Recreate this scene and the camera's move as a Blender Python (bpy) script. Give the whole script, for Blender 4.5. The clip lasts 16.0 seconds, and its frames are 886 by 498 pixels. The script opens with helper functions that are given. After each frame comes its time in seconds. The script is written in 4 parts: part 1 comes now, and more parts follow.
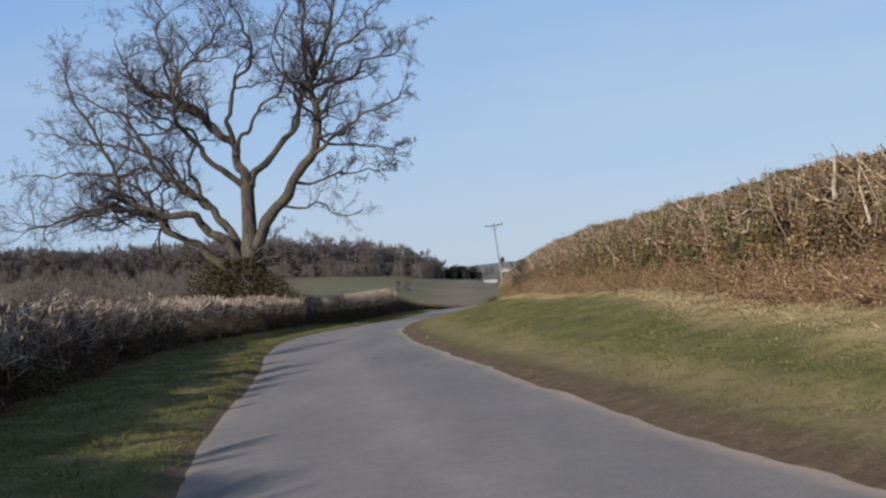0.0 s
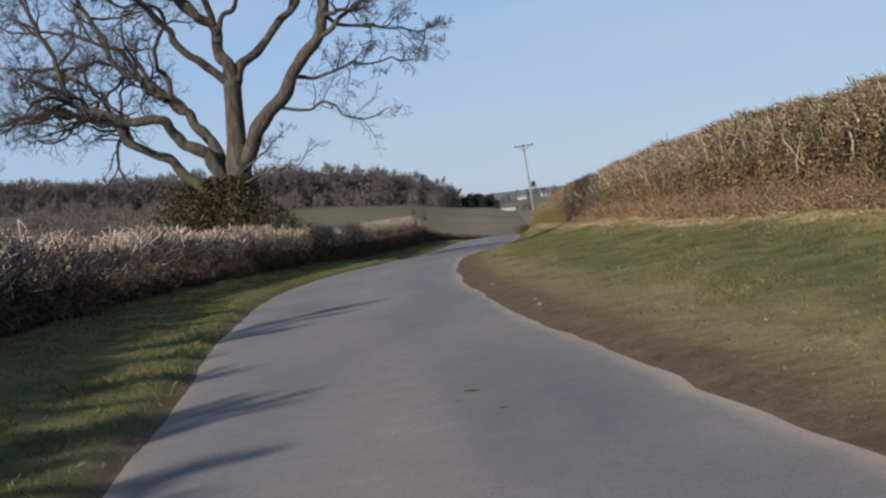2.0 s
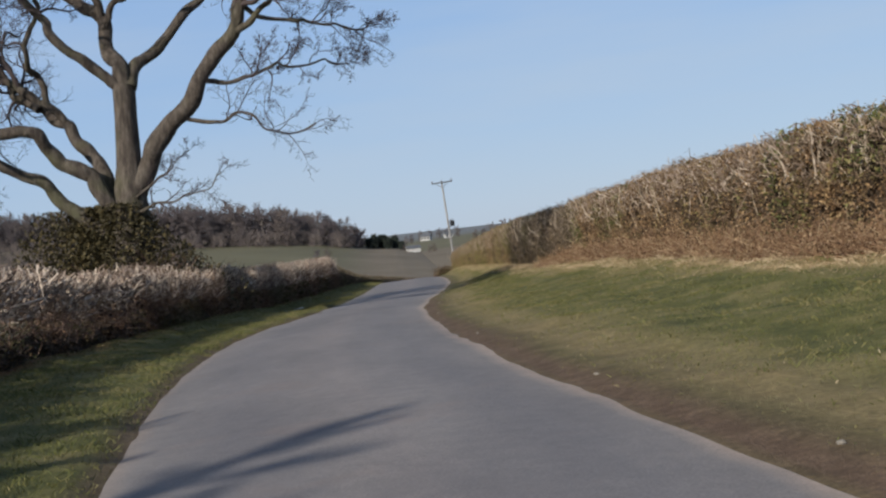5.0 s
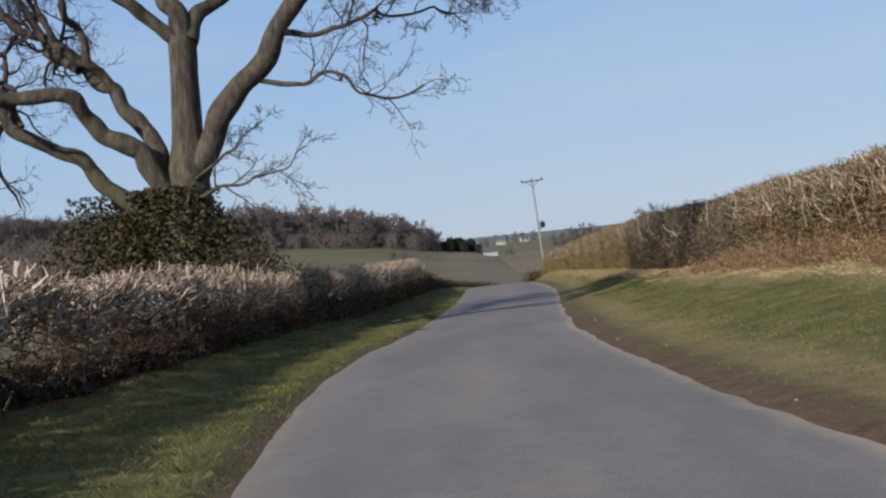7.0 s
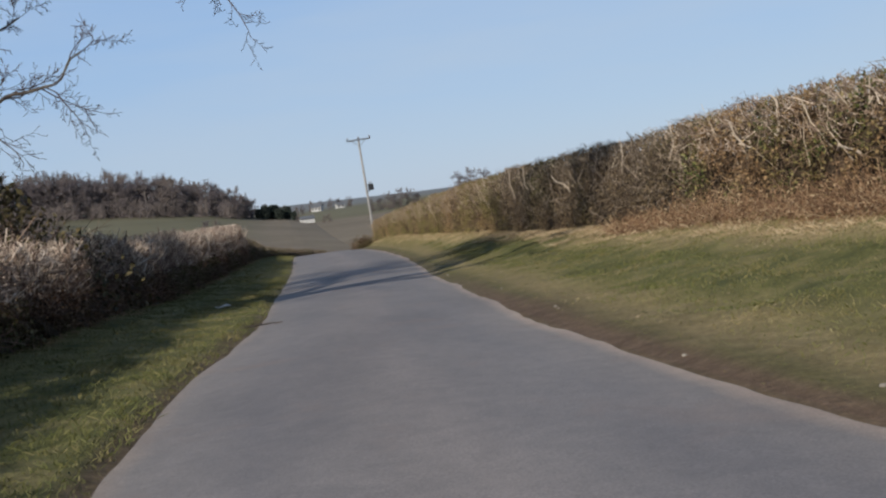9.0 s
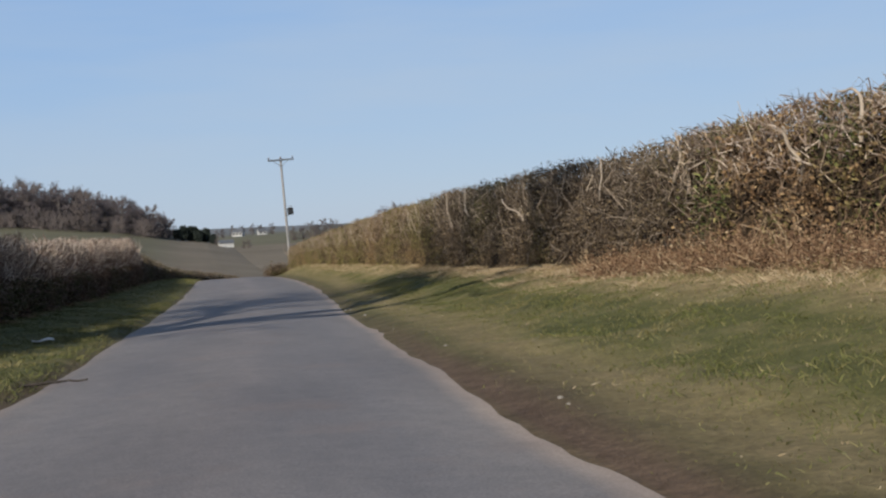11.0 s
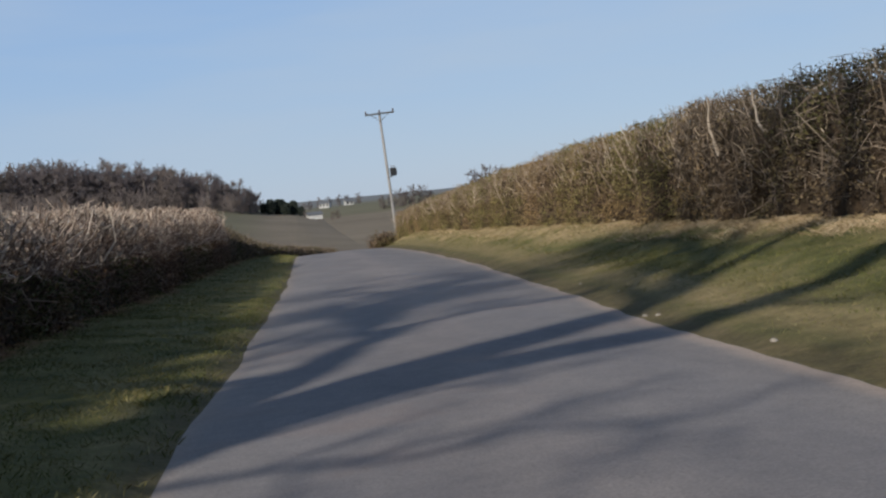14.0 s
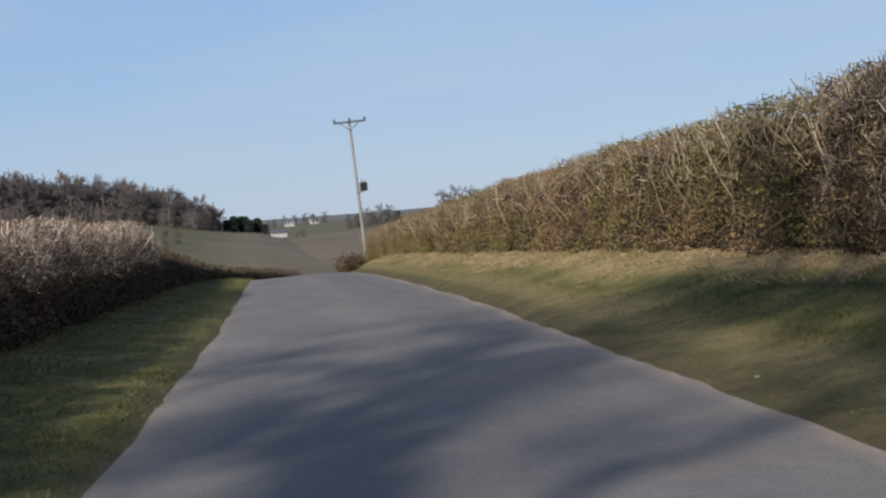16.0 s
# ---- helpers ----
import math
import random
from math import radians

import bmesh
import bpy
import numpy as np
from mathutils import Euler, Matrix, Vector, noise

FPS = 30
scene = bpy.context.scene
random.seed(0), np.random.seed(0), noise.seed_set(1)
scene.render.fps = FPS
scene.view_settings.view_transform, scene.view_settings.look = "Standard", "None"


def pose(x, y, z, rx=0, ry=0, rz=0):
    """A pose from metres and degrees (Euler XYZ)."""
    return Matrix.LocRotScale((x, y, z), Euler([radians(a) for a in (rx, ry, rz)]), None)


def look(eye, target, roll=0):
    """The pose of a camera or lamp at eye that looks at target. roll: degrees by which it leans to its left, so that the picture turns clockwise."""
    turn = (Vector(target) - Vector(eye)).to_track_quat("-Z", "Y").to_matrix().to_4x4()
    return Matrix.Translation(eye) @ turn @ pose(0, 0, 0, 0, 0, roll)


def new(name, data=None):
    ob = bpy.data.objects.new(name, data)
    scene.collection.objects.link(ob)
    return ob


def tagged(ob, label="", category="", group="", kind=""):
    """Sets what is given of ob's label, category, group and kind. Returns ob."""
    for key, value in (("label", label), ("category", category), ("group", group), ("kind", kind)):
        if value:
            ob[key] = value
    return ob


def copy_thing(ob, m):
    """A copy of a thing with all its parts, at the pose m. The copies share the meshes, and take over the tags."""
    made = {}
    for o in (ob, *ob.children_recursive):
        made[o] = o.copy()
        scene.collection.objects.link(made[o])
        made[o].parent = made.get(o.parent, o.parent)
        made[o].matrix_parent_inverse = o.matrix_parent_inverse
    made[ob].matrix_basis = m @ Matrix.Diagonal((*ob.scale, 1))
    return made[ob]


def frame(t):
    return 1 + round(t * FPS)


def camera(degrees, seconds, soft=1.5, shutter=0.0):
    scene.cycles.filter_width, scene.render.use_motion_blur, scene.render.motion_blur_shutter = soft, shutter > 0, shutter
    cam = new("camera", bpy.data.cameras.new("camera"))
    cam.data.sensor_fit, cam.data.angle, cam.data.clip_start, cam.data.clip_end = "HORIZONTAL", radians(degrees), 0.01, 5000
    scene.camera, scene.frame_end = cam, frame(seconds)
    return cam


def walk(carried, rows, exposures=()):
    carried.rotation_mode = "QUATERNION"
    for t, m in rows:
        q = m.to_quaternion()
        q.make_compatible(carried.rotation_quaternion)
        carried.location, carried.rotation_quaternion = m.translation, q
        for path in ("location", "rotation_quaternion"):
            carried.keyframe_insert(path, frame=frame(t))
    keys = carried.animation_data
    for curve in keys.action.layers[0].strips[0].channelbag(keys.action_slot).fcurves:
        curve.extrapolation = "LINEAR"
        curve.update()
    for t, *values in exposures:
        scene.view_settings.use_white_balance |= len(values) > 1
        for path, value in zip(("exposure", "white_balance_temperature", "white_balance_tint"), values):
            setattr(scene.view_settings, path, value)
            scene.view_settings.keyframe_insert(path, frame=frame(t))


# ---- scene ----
cam = camera(40.0, 16.0, soft=2.3)
PATH = [
    (0, (1.111, 0.652, 0.814), (1.074, 2.651, 0.854), -6.4),
    (0.5, (0.866, 4.327, 0.778), (0.844, 6.327, 0.805), -5.3),
    (1, (0.518, 7.623, 0.732), (0.482, 9.623, 0.737), -5.0),
    (1.5, (0.252, 11.275, 0.725), (0.171, 13.273, 0.696), -5.7),
    (2, (-0.359, 13.327, 0.677), (-0.430, 15.324, 0.604), -7.0),
    (2.5, (-0.658, 14.626, 0.659), (-0.698, 16.623, 0.548), -8.1),
    (3, (-0.971, 15.93, 0.641), (-0.963, 17.927, 0.522), -8.4),
    (3.5, (-1.262, 17.352, 0.627), (-1.197, 19.348, 0.521), -8.2),
    (4, (-1.525, 18.6, 0.656), (-1.409, 20.595, 0.572), -7.5),
    (4.2, (-1.553, 19.207, 0.676), (-1.430, 21.202, 0.603), -7.4),
    (6.3, (-2.474, 24.901, 0.658), (-2.447, 26.901, 0.679), -4.9),
    (6.5, (-2.544, 25.894, 0.641), (-2.539, 27.894, 0.657), -5.3),
    (7, (-2.89, 28.257, 0.639), (-2.907, 30.257, 0.634), -6.1),
    (7.5, (-3.095, 30.523, 0.579), (-3.1, 32.523, 0.552), -7.1),
    (8, (-3.426, 32.742, 0.576), (-3.355, 34.74, 0.518), -8.2),
    (8.5, (-3.479, 34.518, 0.558), (-3.308, 36.509, 0.472), -8.1),
    (8.7, (-3.586, 35.139, 0.538), (-3.359, 37.123, 0.444), -8.0),
    (10.8, (-2.688, 41.754, 0.154), (-2.247, 43.704, 0.103), -3.1),
    (11, (-2.659, 42.122, 0.163), (-2.249, 44.079, 0.119), -2.9),
    (11.5, (-2.532, 43.522, 0.139), (-2.226, 45.498, 0.134), -2.4),
    (12, (-2.549, 45.489, 0.118), (-2.302, 47.474, 0.107), -3.1),
    (12.5, (-2.561, 47.427, 0.083), (-2.335, 49.414, 0.055), -3.9),
    (13, (-2.758, 49.467, 0.057), (-2.518, 51.451, 0.006), -5.4),
    (13.5, (-3.023, 52.18, -0.011), (-2.756, 54.16, -0.089), -6.6),
    (14, (-2.992, 54.177, -0.117), (-2.724, 56.157, -0.209), -5.8),
    (14.5, (-2.886, 56.18, -0.087), (-2.589, 58.155, -0.193), -5.9),
    (15, (-2.73, 58.225, -0.143), (-2.409, 60.196, -0.246), -5.6),
    (15.5, (-2.617, 60.248, -0.182), (-2.281, 62.217, -0.269), -5.2),
    (16, (-2.441, 61.95, -0.213), (-2.114, 63.922, -0.276), -4.7),
]
walk(cam, [(t, look(eye, target, roll)) for t, eye, target, roll in PATH], exposures=[(0.0, 0.06), (1.5, 0.02), (4.0, 0.0), (8.5, 0.0), (11.0, -0.04), (12.5, -0.11), (13.5, -0.09), (15.0, -0.04), (16.0, 0.0)])

# ---- light ----
SUN_AZ, SUN_EL = radians(38.0), radians(26.0)   # the light travels towards +x +y
world = bpy.data.worlds.new("sky")
scene.world = world
world.use_nodes = True
wn, wl = world.node_tree.nodes, world.node_tree.links
sky = wn.new("ShaderNodeTexSky")
sky.sky_type, sky.sun_disc = "NISHITA", False
sky.sun_elevation, sky.sun_rotation = SUN_EL, SUN_AZ + math.pi
sky.air_density, sky.dust_density, sky.ozone_density, sky.altitude = 1.0, 0.3, 3.0, 100
bg = wn["Background"]
bg.inputs["Strength"].default_value = 0.115
# thin high cloud in long soft streaks
co = wn.new("ShaderNodeTexCoord")
mp = wn.new("ShaderNodeMapping")
mp.inputs["Scale"].default_value = (1.4, 1.4, 9.0)
mp.inputs["Rotation"].default_value = (0.0, 0.1, 0.3)
cl = wn.new("ShaderNodeTexNoise")
cl.inputs["Scale"].default_value, cl.inputs["Detail"].default_value = 1.6, 5.0
cr = wn.new("ShaderNodeMapRange")
cr.inputs["From Min"].default_value, cr.inputs["From Max"].default_value = 0.42, 0.75
cr.inputs["To Max"].default_value = 0.55
mx = wn.new("ShaderNodeMixRGB")
mx.inputs["Color2"].default_value = (4.2, 5.0, 6.0, 1)
wl.new(co.outputs["Generated"], mp.inputs["Vector"])
wl.new(mp.outputs["Vector"], cl.inputs["Vector"])
wl.new(cl.outputs["Fac"], cr.inputs["Value"])
wl.new(cr.outputs["Result"], mx.inputs["Fac"])
# pale winter haze, thickest at the horizon
sp = wn.new("ShaderNodeSeparateXYZ")
hz = wn.new("ShaderNodeValToRGB")
for p in (0.12, 0.32, 0.6):
    hz.color_ramp.elements.new(p)
for k, (p, c) in zip(hz.color_ramp.elements, ((0.0, (0.46, 0.58, 0.76)), (0.12, (0.37, 0.54, 0.81)), (0.32, (0.225, 0.435, 0.835)), (0.6, (0.135, 0.20, 0.35)), (1.0, (0.09, 0.13, 0.225)))):
    k.position, k.color = p, (*c, 1)
gain = wn.new("ShaderNodeMixRGB")
gain.blend_type, gain.inputs["Fac"].default_value, gain.inputs["Color2"].default_value = "MULTIPLY", 1.0, (8.0, 8.0, 8.0, 1)
veil = wn.new("ShaderNodeMixRGB")
veil.inputs["Fac"].default_value = 0.85
wl.new(co.outputs["Generated"], sp.inputs["Vector"])
wl.new(sp.outputs["Z"], hz.inputs["Fac"])
wl.new(hz.outputs["Color"], gain.inputs["Color1"])
wl.new(sky.outputs["Color"], veil.inputs["Color1"])
wl.new(gain.outputs["Color"], veil.inputs["Color2"])
wl.new(veil.outputs["Color"], mx.inputs["Color1"])
wl.new(mx.outputs["Color"], bg.inputs["Color"])
sun_data = bpy.data.lights.new("sun", "SUN")
sun_data.energy, sun_data.angle, sun_data.color = 4.9, radians(1.0), (1.0, 0.93, 0.82)
sun = new("sun", sun_data)
sun.matrix_world = look((0, 0, 60), (60 * math.sin(SUN_AZ), 60 * math.cos(SUN_AZ), 60 - 60 * math.tan(SUN_EL)))


# ---- materials ----
def shader(name, rough=0.9):
    m = bpy.data.materials.new(name)
    m.use_nodes = True
    nt = m.node_tree
    b = nt.nodes["Principled BSDF"]
    b.inputs["Roughness"].default_value = rough
    b.inputs["Specular IOR Level"].default_value = 0.2
    return m, nt, b


def noise_tex(nt, scale, detail=4.0, rough=0.6, coord="Object", squash=None):
    c = nt.nodes.new("ShaderNodeTexCoord")
    n = nt.nodes.new("ShaderNodeTexNoise")
    n.inputs["Scale"].default_value, n.inputs["Detail"].default_value, n.inputs["Roughness"].default_value = scale, detail, rough
    if squash:
        mp = nt.nodes.new("ShaderNodeMapping")
        mp.inputs["Scale"].default_value = squash
        nt.links.new(c.outputs[coord], mp.inputs["Vector"])
        nt.links.new(mp.outputs["Vector"], n.inputs["Vector"])
    else:
        nt.links.new(c.outputs[coord], n.inputs["Vector"])
    return n.outputs["Fac"]


def ramp(nt, value, stops):
    r = nt.nodes.new("ShaderNodeValToRGB")
    e = r.color_ramp.elements
    while len(e) < len(stops):
        e.new(0.5)
    for k, (p, c) in zip(e, stops):
        k.position, k.color = p, (*c, 1)
    nt.links.new(value, r.inputs["Fac"])
    return r.outputs["Color"]


def mix(nt, a, b, fac, mode="MIX"):
    m = nt.nodes.new("ShaderNodeMixRGB")
    m.blend_type = mode
    for sock, v in (("Color1", a), ("Color2", b), ("Fac", fac)):
        if hasattr(v, "is_linked"):
            nt.links.new(v, m.inputs[sock])
        else:
            m.inputs[sock].default_value = v if sock == "Fac" else (*v, 1)
    return m.outputs["Color"]


def bump(nt, b, height, strength, distance):
    n = nt.nodes.new("ShaderNodeBump")
    n.inputs["Strength"].default_value, n.inputs["Distance"].default_value = strength, distance
    nt.links.new(height, n.inputs["Height"])
    nt.links.new(n.outputs["Normal"], b.inputs["Normal"])


def attribute(nt, name):
    a = nt.nodes.new("ShaderNodeAttribute")
    a.attribute_name = name
    return a.outputs["Fac"]


def island_mat(name, stops, rough=0.8, patch=None, patch_scale=0.8):
    """Small pieces, each with its own tone; patch: a second palette in drifts."""
    m, nt, b = shader(name, rough)
    g = nt.nodes.new("ShaderNodeNewGeometry")
    col = ramp(nt, g.outputs["Random Per Island"], stops)
    if patch:
        col2 = ramp(nt, g.outputs["Random Per Island"], patch)
        f = noise_tex(nt, patch_scale, 3.0)
        r = nt.nodes.new("ShaderNodeMapRange")
        r.inputs["From Min"].default_value, r.inputs["From Max"].default_value = 0.46, 0.6
        nt.links.new(f, r.inputs["Value"])
        col = mix(nt, col, col2, r.outputs["Result"])
    nt.links.new(col, b.inputs["Base Color"])
    return m


def plain_mat(name, dark, light, scale=6.0, rough=0.85, bumpy=0.4, depth=0.02, squash=None, metal=0.0):
    m, nt, b = shader(name, rough)
    f = noise_tex(nt, scale, 6.0, 0.65, "Object", squash)
    nt.links.new(ramp(nt, f, [(0.3, dark), (0.7, light)]), b.inputs["Base Color"])
    bump(nt, b, f, bumpy, depth)
    b.inputs["Metallic"].default_value = metal
    return m


def road_material():
    m, nt, b = shader("worn_tarmac", 0.82)
    uv = nt.nodes.new("ShaderNodeUVMap")
    uv.uv_map = "lane"
    sep = nt.nodes.new("ShaderNodeSeparateXYZ")
    nt.links.new(uv.outputs["UV"], sep.inputs["Vector"])
    across = ramp(nt, sep.outputs["X"], [(0.0, (0.27, 0.23, 0.20)), (0.05, (0.205, 0.192, 0.188)), (0.22, (0.186, 0.176, 0.178)),
                                         (0.42, (0.207, 0.191, 0.186)), (0.52, (0.222, 0.203, 0.197)), (0.62, (0.197, 0.185, 0.184)),
                                         (0.80, (0.184, 0.175, 0.177)), (0.94, (0.21, 0.195, 0.188)), (0.985, (0.34, 0.28, 0.235))])
    patchy = ramp(nt, noise_tex(nt, 0.55, 5.0, 0.6, squash=(1.6, 0.5, 1)), [(0.3, (0.82, 0.82, 0.84)), (0.7, (1.14, 1.12, 1.1))])
    fine = ramp(nt, noise_tex(nt, 70.0, 3.0, 0.7), [(0.25, (0.72, 0.72, 0.72)), (0.75, (1.28, 1.27, 1.25))])
    mid = ramp(nt, noise_tex(nt, 6.0, 5.0, 0.7), [(0.3, (0.9, 0.9, 0.91)), (0.72, (1.1, 1.09, 1.07))])
    c = mix(nt, across, patchy, 1.0, "MULTIPLY")
    c = mix(nt, c, fine, 1.0, "MULTIPLY")
    c = mix(nt, c, mid, 1.0, "MULTIPLY")
    red = nt.nodes.new("ShaderNodeMapRange")
    red.inputs["From Min"].default_value, red.inputs["From Max"].default_value, red.inputs["To Max"].default_value = 0.56, 0.74, 0.35
    nt.links.new(noise_tex(nt, 0.9, 4.0), red.inputs["Value"])
    c = mix(nt, c, (0.25, 0.185, 0.155), red.outputs["Result"])
    nt.links.new(c, b.inputs["Base Color"])
    bump(nt, b, noise_tex(nt, 90.0, 3.0), 0.35, 0.004)
    return m


def ground_material():
    m, nt, b = shader("verge_and_fields", 0.95)
    grass = ramp(nt, noise_tex(nt, 1.7, 6.0, 0.65), [(0.3, (0.05, 0.058, 0.018)), (0.5, (0.112, 0.108, 0.038)), (0.7, (0.20, 0.165, 0.075))])
    fine = ramp(nt, noise_tex(nt, 22.0, 4.0, 0.7), [(0.3, (0.7, 0.7, 0.7)), (0.7, (1.3, 1.3, 1.25))])
    mud = ramp(nt, noise_tex(nt, 5.0, 5.0), [(0.3, (0.075, 0.048, 0.033)), (0.7, (0.15, 0.10, 0.068))])
    straw = ramp(nt, noise_tex(nt, 4.0, 5.0), [(0.3, (0.21, 0.15, 0.075)), (0.7, (0.42, 0.32, 0.17))])
    rust = ramp(nt, noise_tex(nt, 5.0, 5.0), [(0.3, (0.11, 0.05, 0.024)), (0.7, (0.29, 0.14, 0.06))])
    plough = ramp(nt, noise_tex(nt, 0.05, 6.0), [(0.3, (0.135, 0.11, 0.078)), (0.7, (0.20, 0.165, 0.118))])
    pasture = ramp(nt, noise_tex(nt, 0.03, 6.0), [(0.3, (0.11, 0.102, 0.060)), (0.7, (0.15, 0.138, 0.083))])
    # pale blue-grey of distance haze, painted into the farthest land
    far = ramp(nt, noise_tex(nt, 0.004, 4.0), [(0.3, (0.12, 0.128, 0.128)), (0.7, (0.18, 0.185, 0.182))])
    c = mix(nt, grass, straw, attribute(nt, "straw"))
    c = mix(nt, c, rust, attribute(nt, "rust"))
    c = mix(nt, c, mud, attribute(nt, "mud"))
    c = mix(nt, c, fine, 1.0, "MULTIPLY")
    c = mix(nt, c, pasture, attribute(nt, "pasture"))
    c = mix(nt, c, plough, attribute(nt, "plough"))
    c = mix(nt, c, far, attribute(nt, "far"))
    nt.links.new(c, b.inputs["Base Color"])
    bump(nt, b, noise_tex(nt, 14.0, 6.0, 0.7), 0.6, 0.04)
    return m


def bark_material():
    m, nt, b = shader("oak_bark", 0.95)
    f = noise_tex(nt, 7.0, 6.0, 0.7, squash=(1.0, 1.0, 0.3))
    c = ramp(nt, f, [(0.3, (0.035, 0.028, 0.024)), (0.5, (0.085, 0.07, 0.058)), (0.75, (0.185, 0.158, 0.128))])
    g = nt.nodes.new("ShaderNodeMapRange")
    g.inputs["From Min"].default_value, g.inputs["From Max"].default_value, g.inputs["To Max"].default_value = 0.5, 0.7, 0.55
    nt.links.new(noise_tex(nt, 0.9, 4.0), g.inputs["Value"])
    c = mix(nt, c, (0.10, 0.105, 0.05), g.outputs["Result"])
    nt.links.new(c, b.inputs["Base Color"])
    bump(nt, b, f, 1.0, 0.09)
    return m


TARMAC, GROUND, BARK = road_material(), ground_material(), bark_material()
TWIG = plain_mat("oak_twigs", (0.040, 0.032, 0.032), (0.092, 0.072, 0.070), 3.0, 0.9, 0.2)
# near-black brown: the shade deep in the hedges, put into the colour
HEDGE_CORE = plain_mat("hedge_inside_shade", (0.030, 0.021, 0.014), (0.085, 0.06, 0.038), 9.0, 1.0, 1.0, 0.1)
PALE_STEM = island_mat("cut_hedge_stems", [(0.0, (0.10, 0.072, 0.05)), (0.45, (0.24, 0.18, 0.13)), (1.0, (0.52, 0.43, 0.32))], 0.85)
# lighter copy of the cut stems, with sunlight on the hedge tops painted in
SUNLIT_STEM = island_mat("sunlit_tone_cut_sticks", [(0.0, (0.10, 0.066, 0.048)), (0.45, (0.27, 0.20, 0.155)), (1.0, (0.62, 0.52, 0.42))], 0.85)
DARK_STEM = island_mat("dark_hedge_stems", [(0.0, (0.055, 0.042, 0.033)), (0.5, (0.12, 0.094, 0.07)), (1.0, (0.30, 0.24, 0.185))], 0.85)
BROWN_STEM = island_mat("brown_side_twigs", [(0.0, (0.08, 0.052, 0.033)), (0.5, (0.15, 0.10, 0.062)), (1.0, (0.27, 0.195, 0.13))], 0.85)
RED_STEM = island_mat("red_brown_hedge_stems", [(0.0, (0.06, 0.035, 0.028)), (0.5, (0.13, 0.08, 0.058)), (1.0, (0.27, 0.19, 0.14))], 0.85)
GREENS = [(0.0, (0.026, 0.036, 0.012)), (0.5, (0.075, 0.092, 0.026)), (0.85, (0.14, 0.15, 0.048)), (1.0, (0.22, 0.21, 0.075))]
BROWNS = [(0.0, (0.085, 0.048, 0.025)), (0.5, (0.19, 0.115, 0.058)), (0.85, (0.31, 0.20, 0.10)), (1.0, (0.43, 0.30, 0.16))]
OLIVES = [(0.0, (0.075, 0.068, 0.024)), (0.5, (0.15, 0.13, 0.045)), (1.0, (0.24, 0.20, 0.08))]
DARKS = [(0.0, (0.045, 0.033, 0.021)), (0.5, (0.105, 0.076, 0.046)), (1.0, (0.20, 0.148, 0.088))]
LEAF_MIXED = island_mat("brown_hedge_leaves_with_ivy", BROWNS, 0.7, GREENS, 0.8)
LEAF_DARK = island_mat("dark_hedge_leaves", DARKS, 0.7, [(0.0, (0.05, 0.05, 0.02)), (1.0, (0.13, 0.11, 0.045))], 0.35)
LEAF_OLIVE = island_mat("olive_hedge_leaves", OLIVES, 0.7, [(0.0, (0.13, 0.085, 0.04)), (1.0, (0.32, 0.22, 0.11))], 0.25)
LEAF_RED = island_mat("red_brown_leaves", [(0.0, (0.07, 0.036, 0.024)), (0.6, (0.16, 0.09, 0.055)), (1.0, (0.26, 0.165, 0.10))], 0.75, [(0.0, (0.05, 0.05, 0.018)), (1.0, (0.11, 0.10, 0.04))], 0.5)
IVY = island_mat("ivy_leaves", [(0.0, (0.026, 0.022, 0.011)), (0.6, (0.055, 0.046, 0.02)), (1.0, (0.11, 0.084, 0.038))], 0.6)
BRACKEN = island_mat("dead_bracken", [(0.0, (0.09, 0.05, 0.03)), (0.5, (0.195, 0.118, 0.068)), (0.85, (0.305, 0.20, 0.118)), (1.0, (0.45, 0.35, 0.22))], 0.85)
BLADE = island_mat("grass_blades", [(0.0, (0.06, 0.07, 0.02)), (0.5, (0.105, 0.112, 0.036)), (0.9, (0.15, 0.145, 0.05)), (1.0, (0.21, 0.18, 0.08))], 0.75,
                   [(0.0, (0.10, 0.095, 0.032)), (0.6, (0.165, 0.145, 0.056)), (1.0, (0.27, 0.22, 0.11))], 1.1)
STRAW = island_mat("dry_grass", [(0.0, (0.19, 0.135, 0.075)), (0.5, (0.34, 0.255, 0.15)), (1.0, (0.52, 0.42, 0.28))], 0.75)
FAR_TWIG = plain_mat("winter_wood_twigs", (0.085, 0.072, 0.076), (0.15, 0.128, 0.128), 0.2, 0.95, 0.1)
FAR_TWIG_B = plain_mat("brown_winter_wood_twigs", (0.105, 0.086, 0.080), (0.175, 0.146, 0.132), 0.2, 0.95, 0.1)
FAR_BARK = plain_mat("distant_bark", (0.07, 0.06, 0.055), (0.17, 0.15, 0.13), 2.0)
NEEDLES = plain_mat("evergreen_needles", (0.02, 0.028, 0.024), (0.05, 0.06, 0.048), 2.0)
POLE_WOOD = plain_mat("grey_pole_wood", (0.18, 0.172, 0.165), (0.33, 0.315, 0.30), 8.0, 0.85, 0.3, 0.01, (1, 1, 0.1))
STEEL = plain_mat("galvanised_steel", (0.10, 0.11, 0.12), (0.20, 0.21, 0.22), 20.0, 0.5, 0.1, 0.002, None, 0.6)
DARK_PAINT = plain_mat("dark_grey_paint", (0.03, 0.032, 0.036), (0.06, 0.063, 0.07), 15.0, 0.5, 0.1)
PORCELAIN = plain_mat("brown_porcelain", (0.05, 0.028, 0.02), (0.09, 0.05, 0.035), 10.0, 0.25, 0.05)
LIME_WALL = plain_mat("whitewashed_wall", (0.34, 0.335, 0.32), (0.52, 0.51, 0.49), 1.5, 0.9, 0.1)
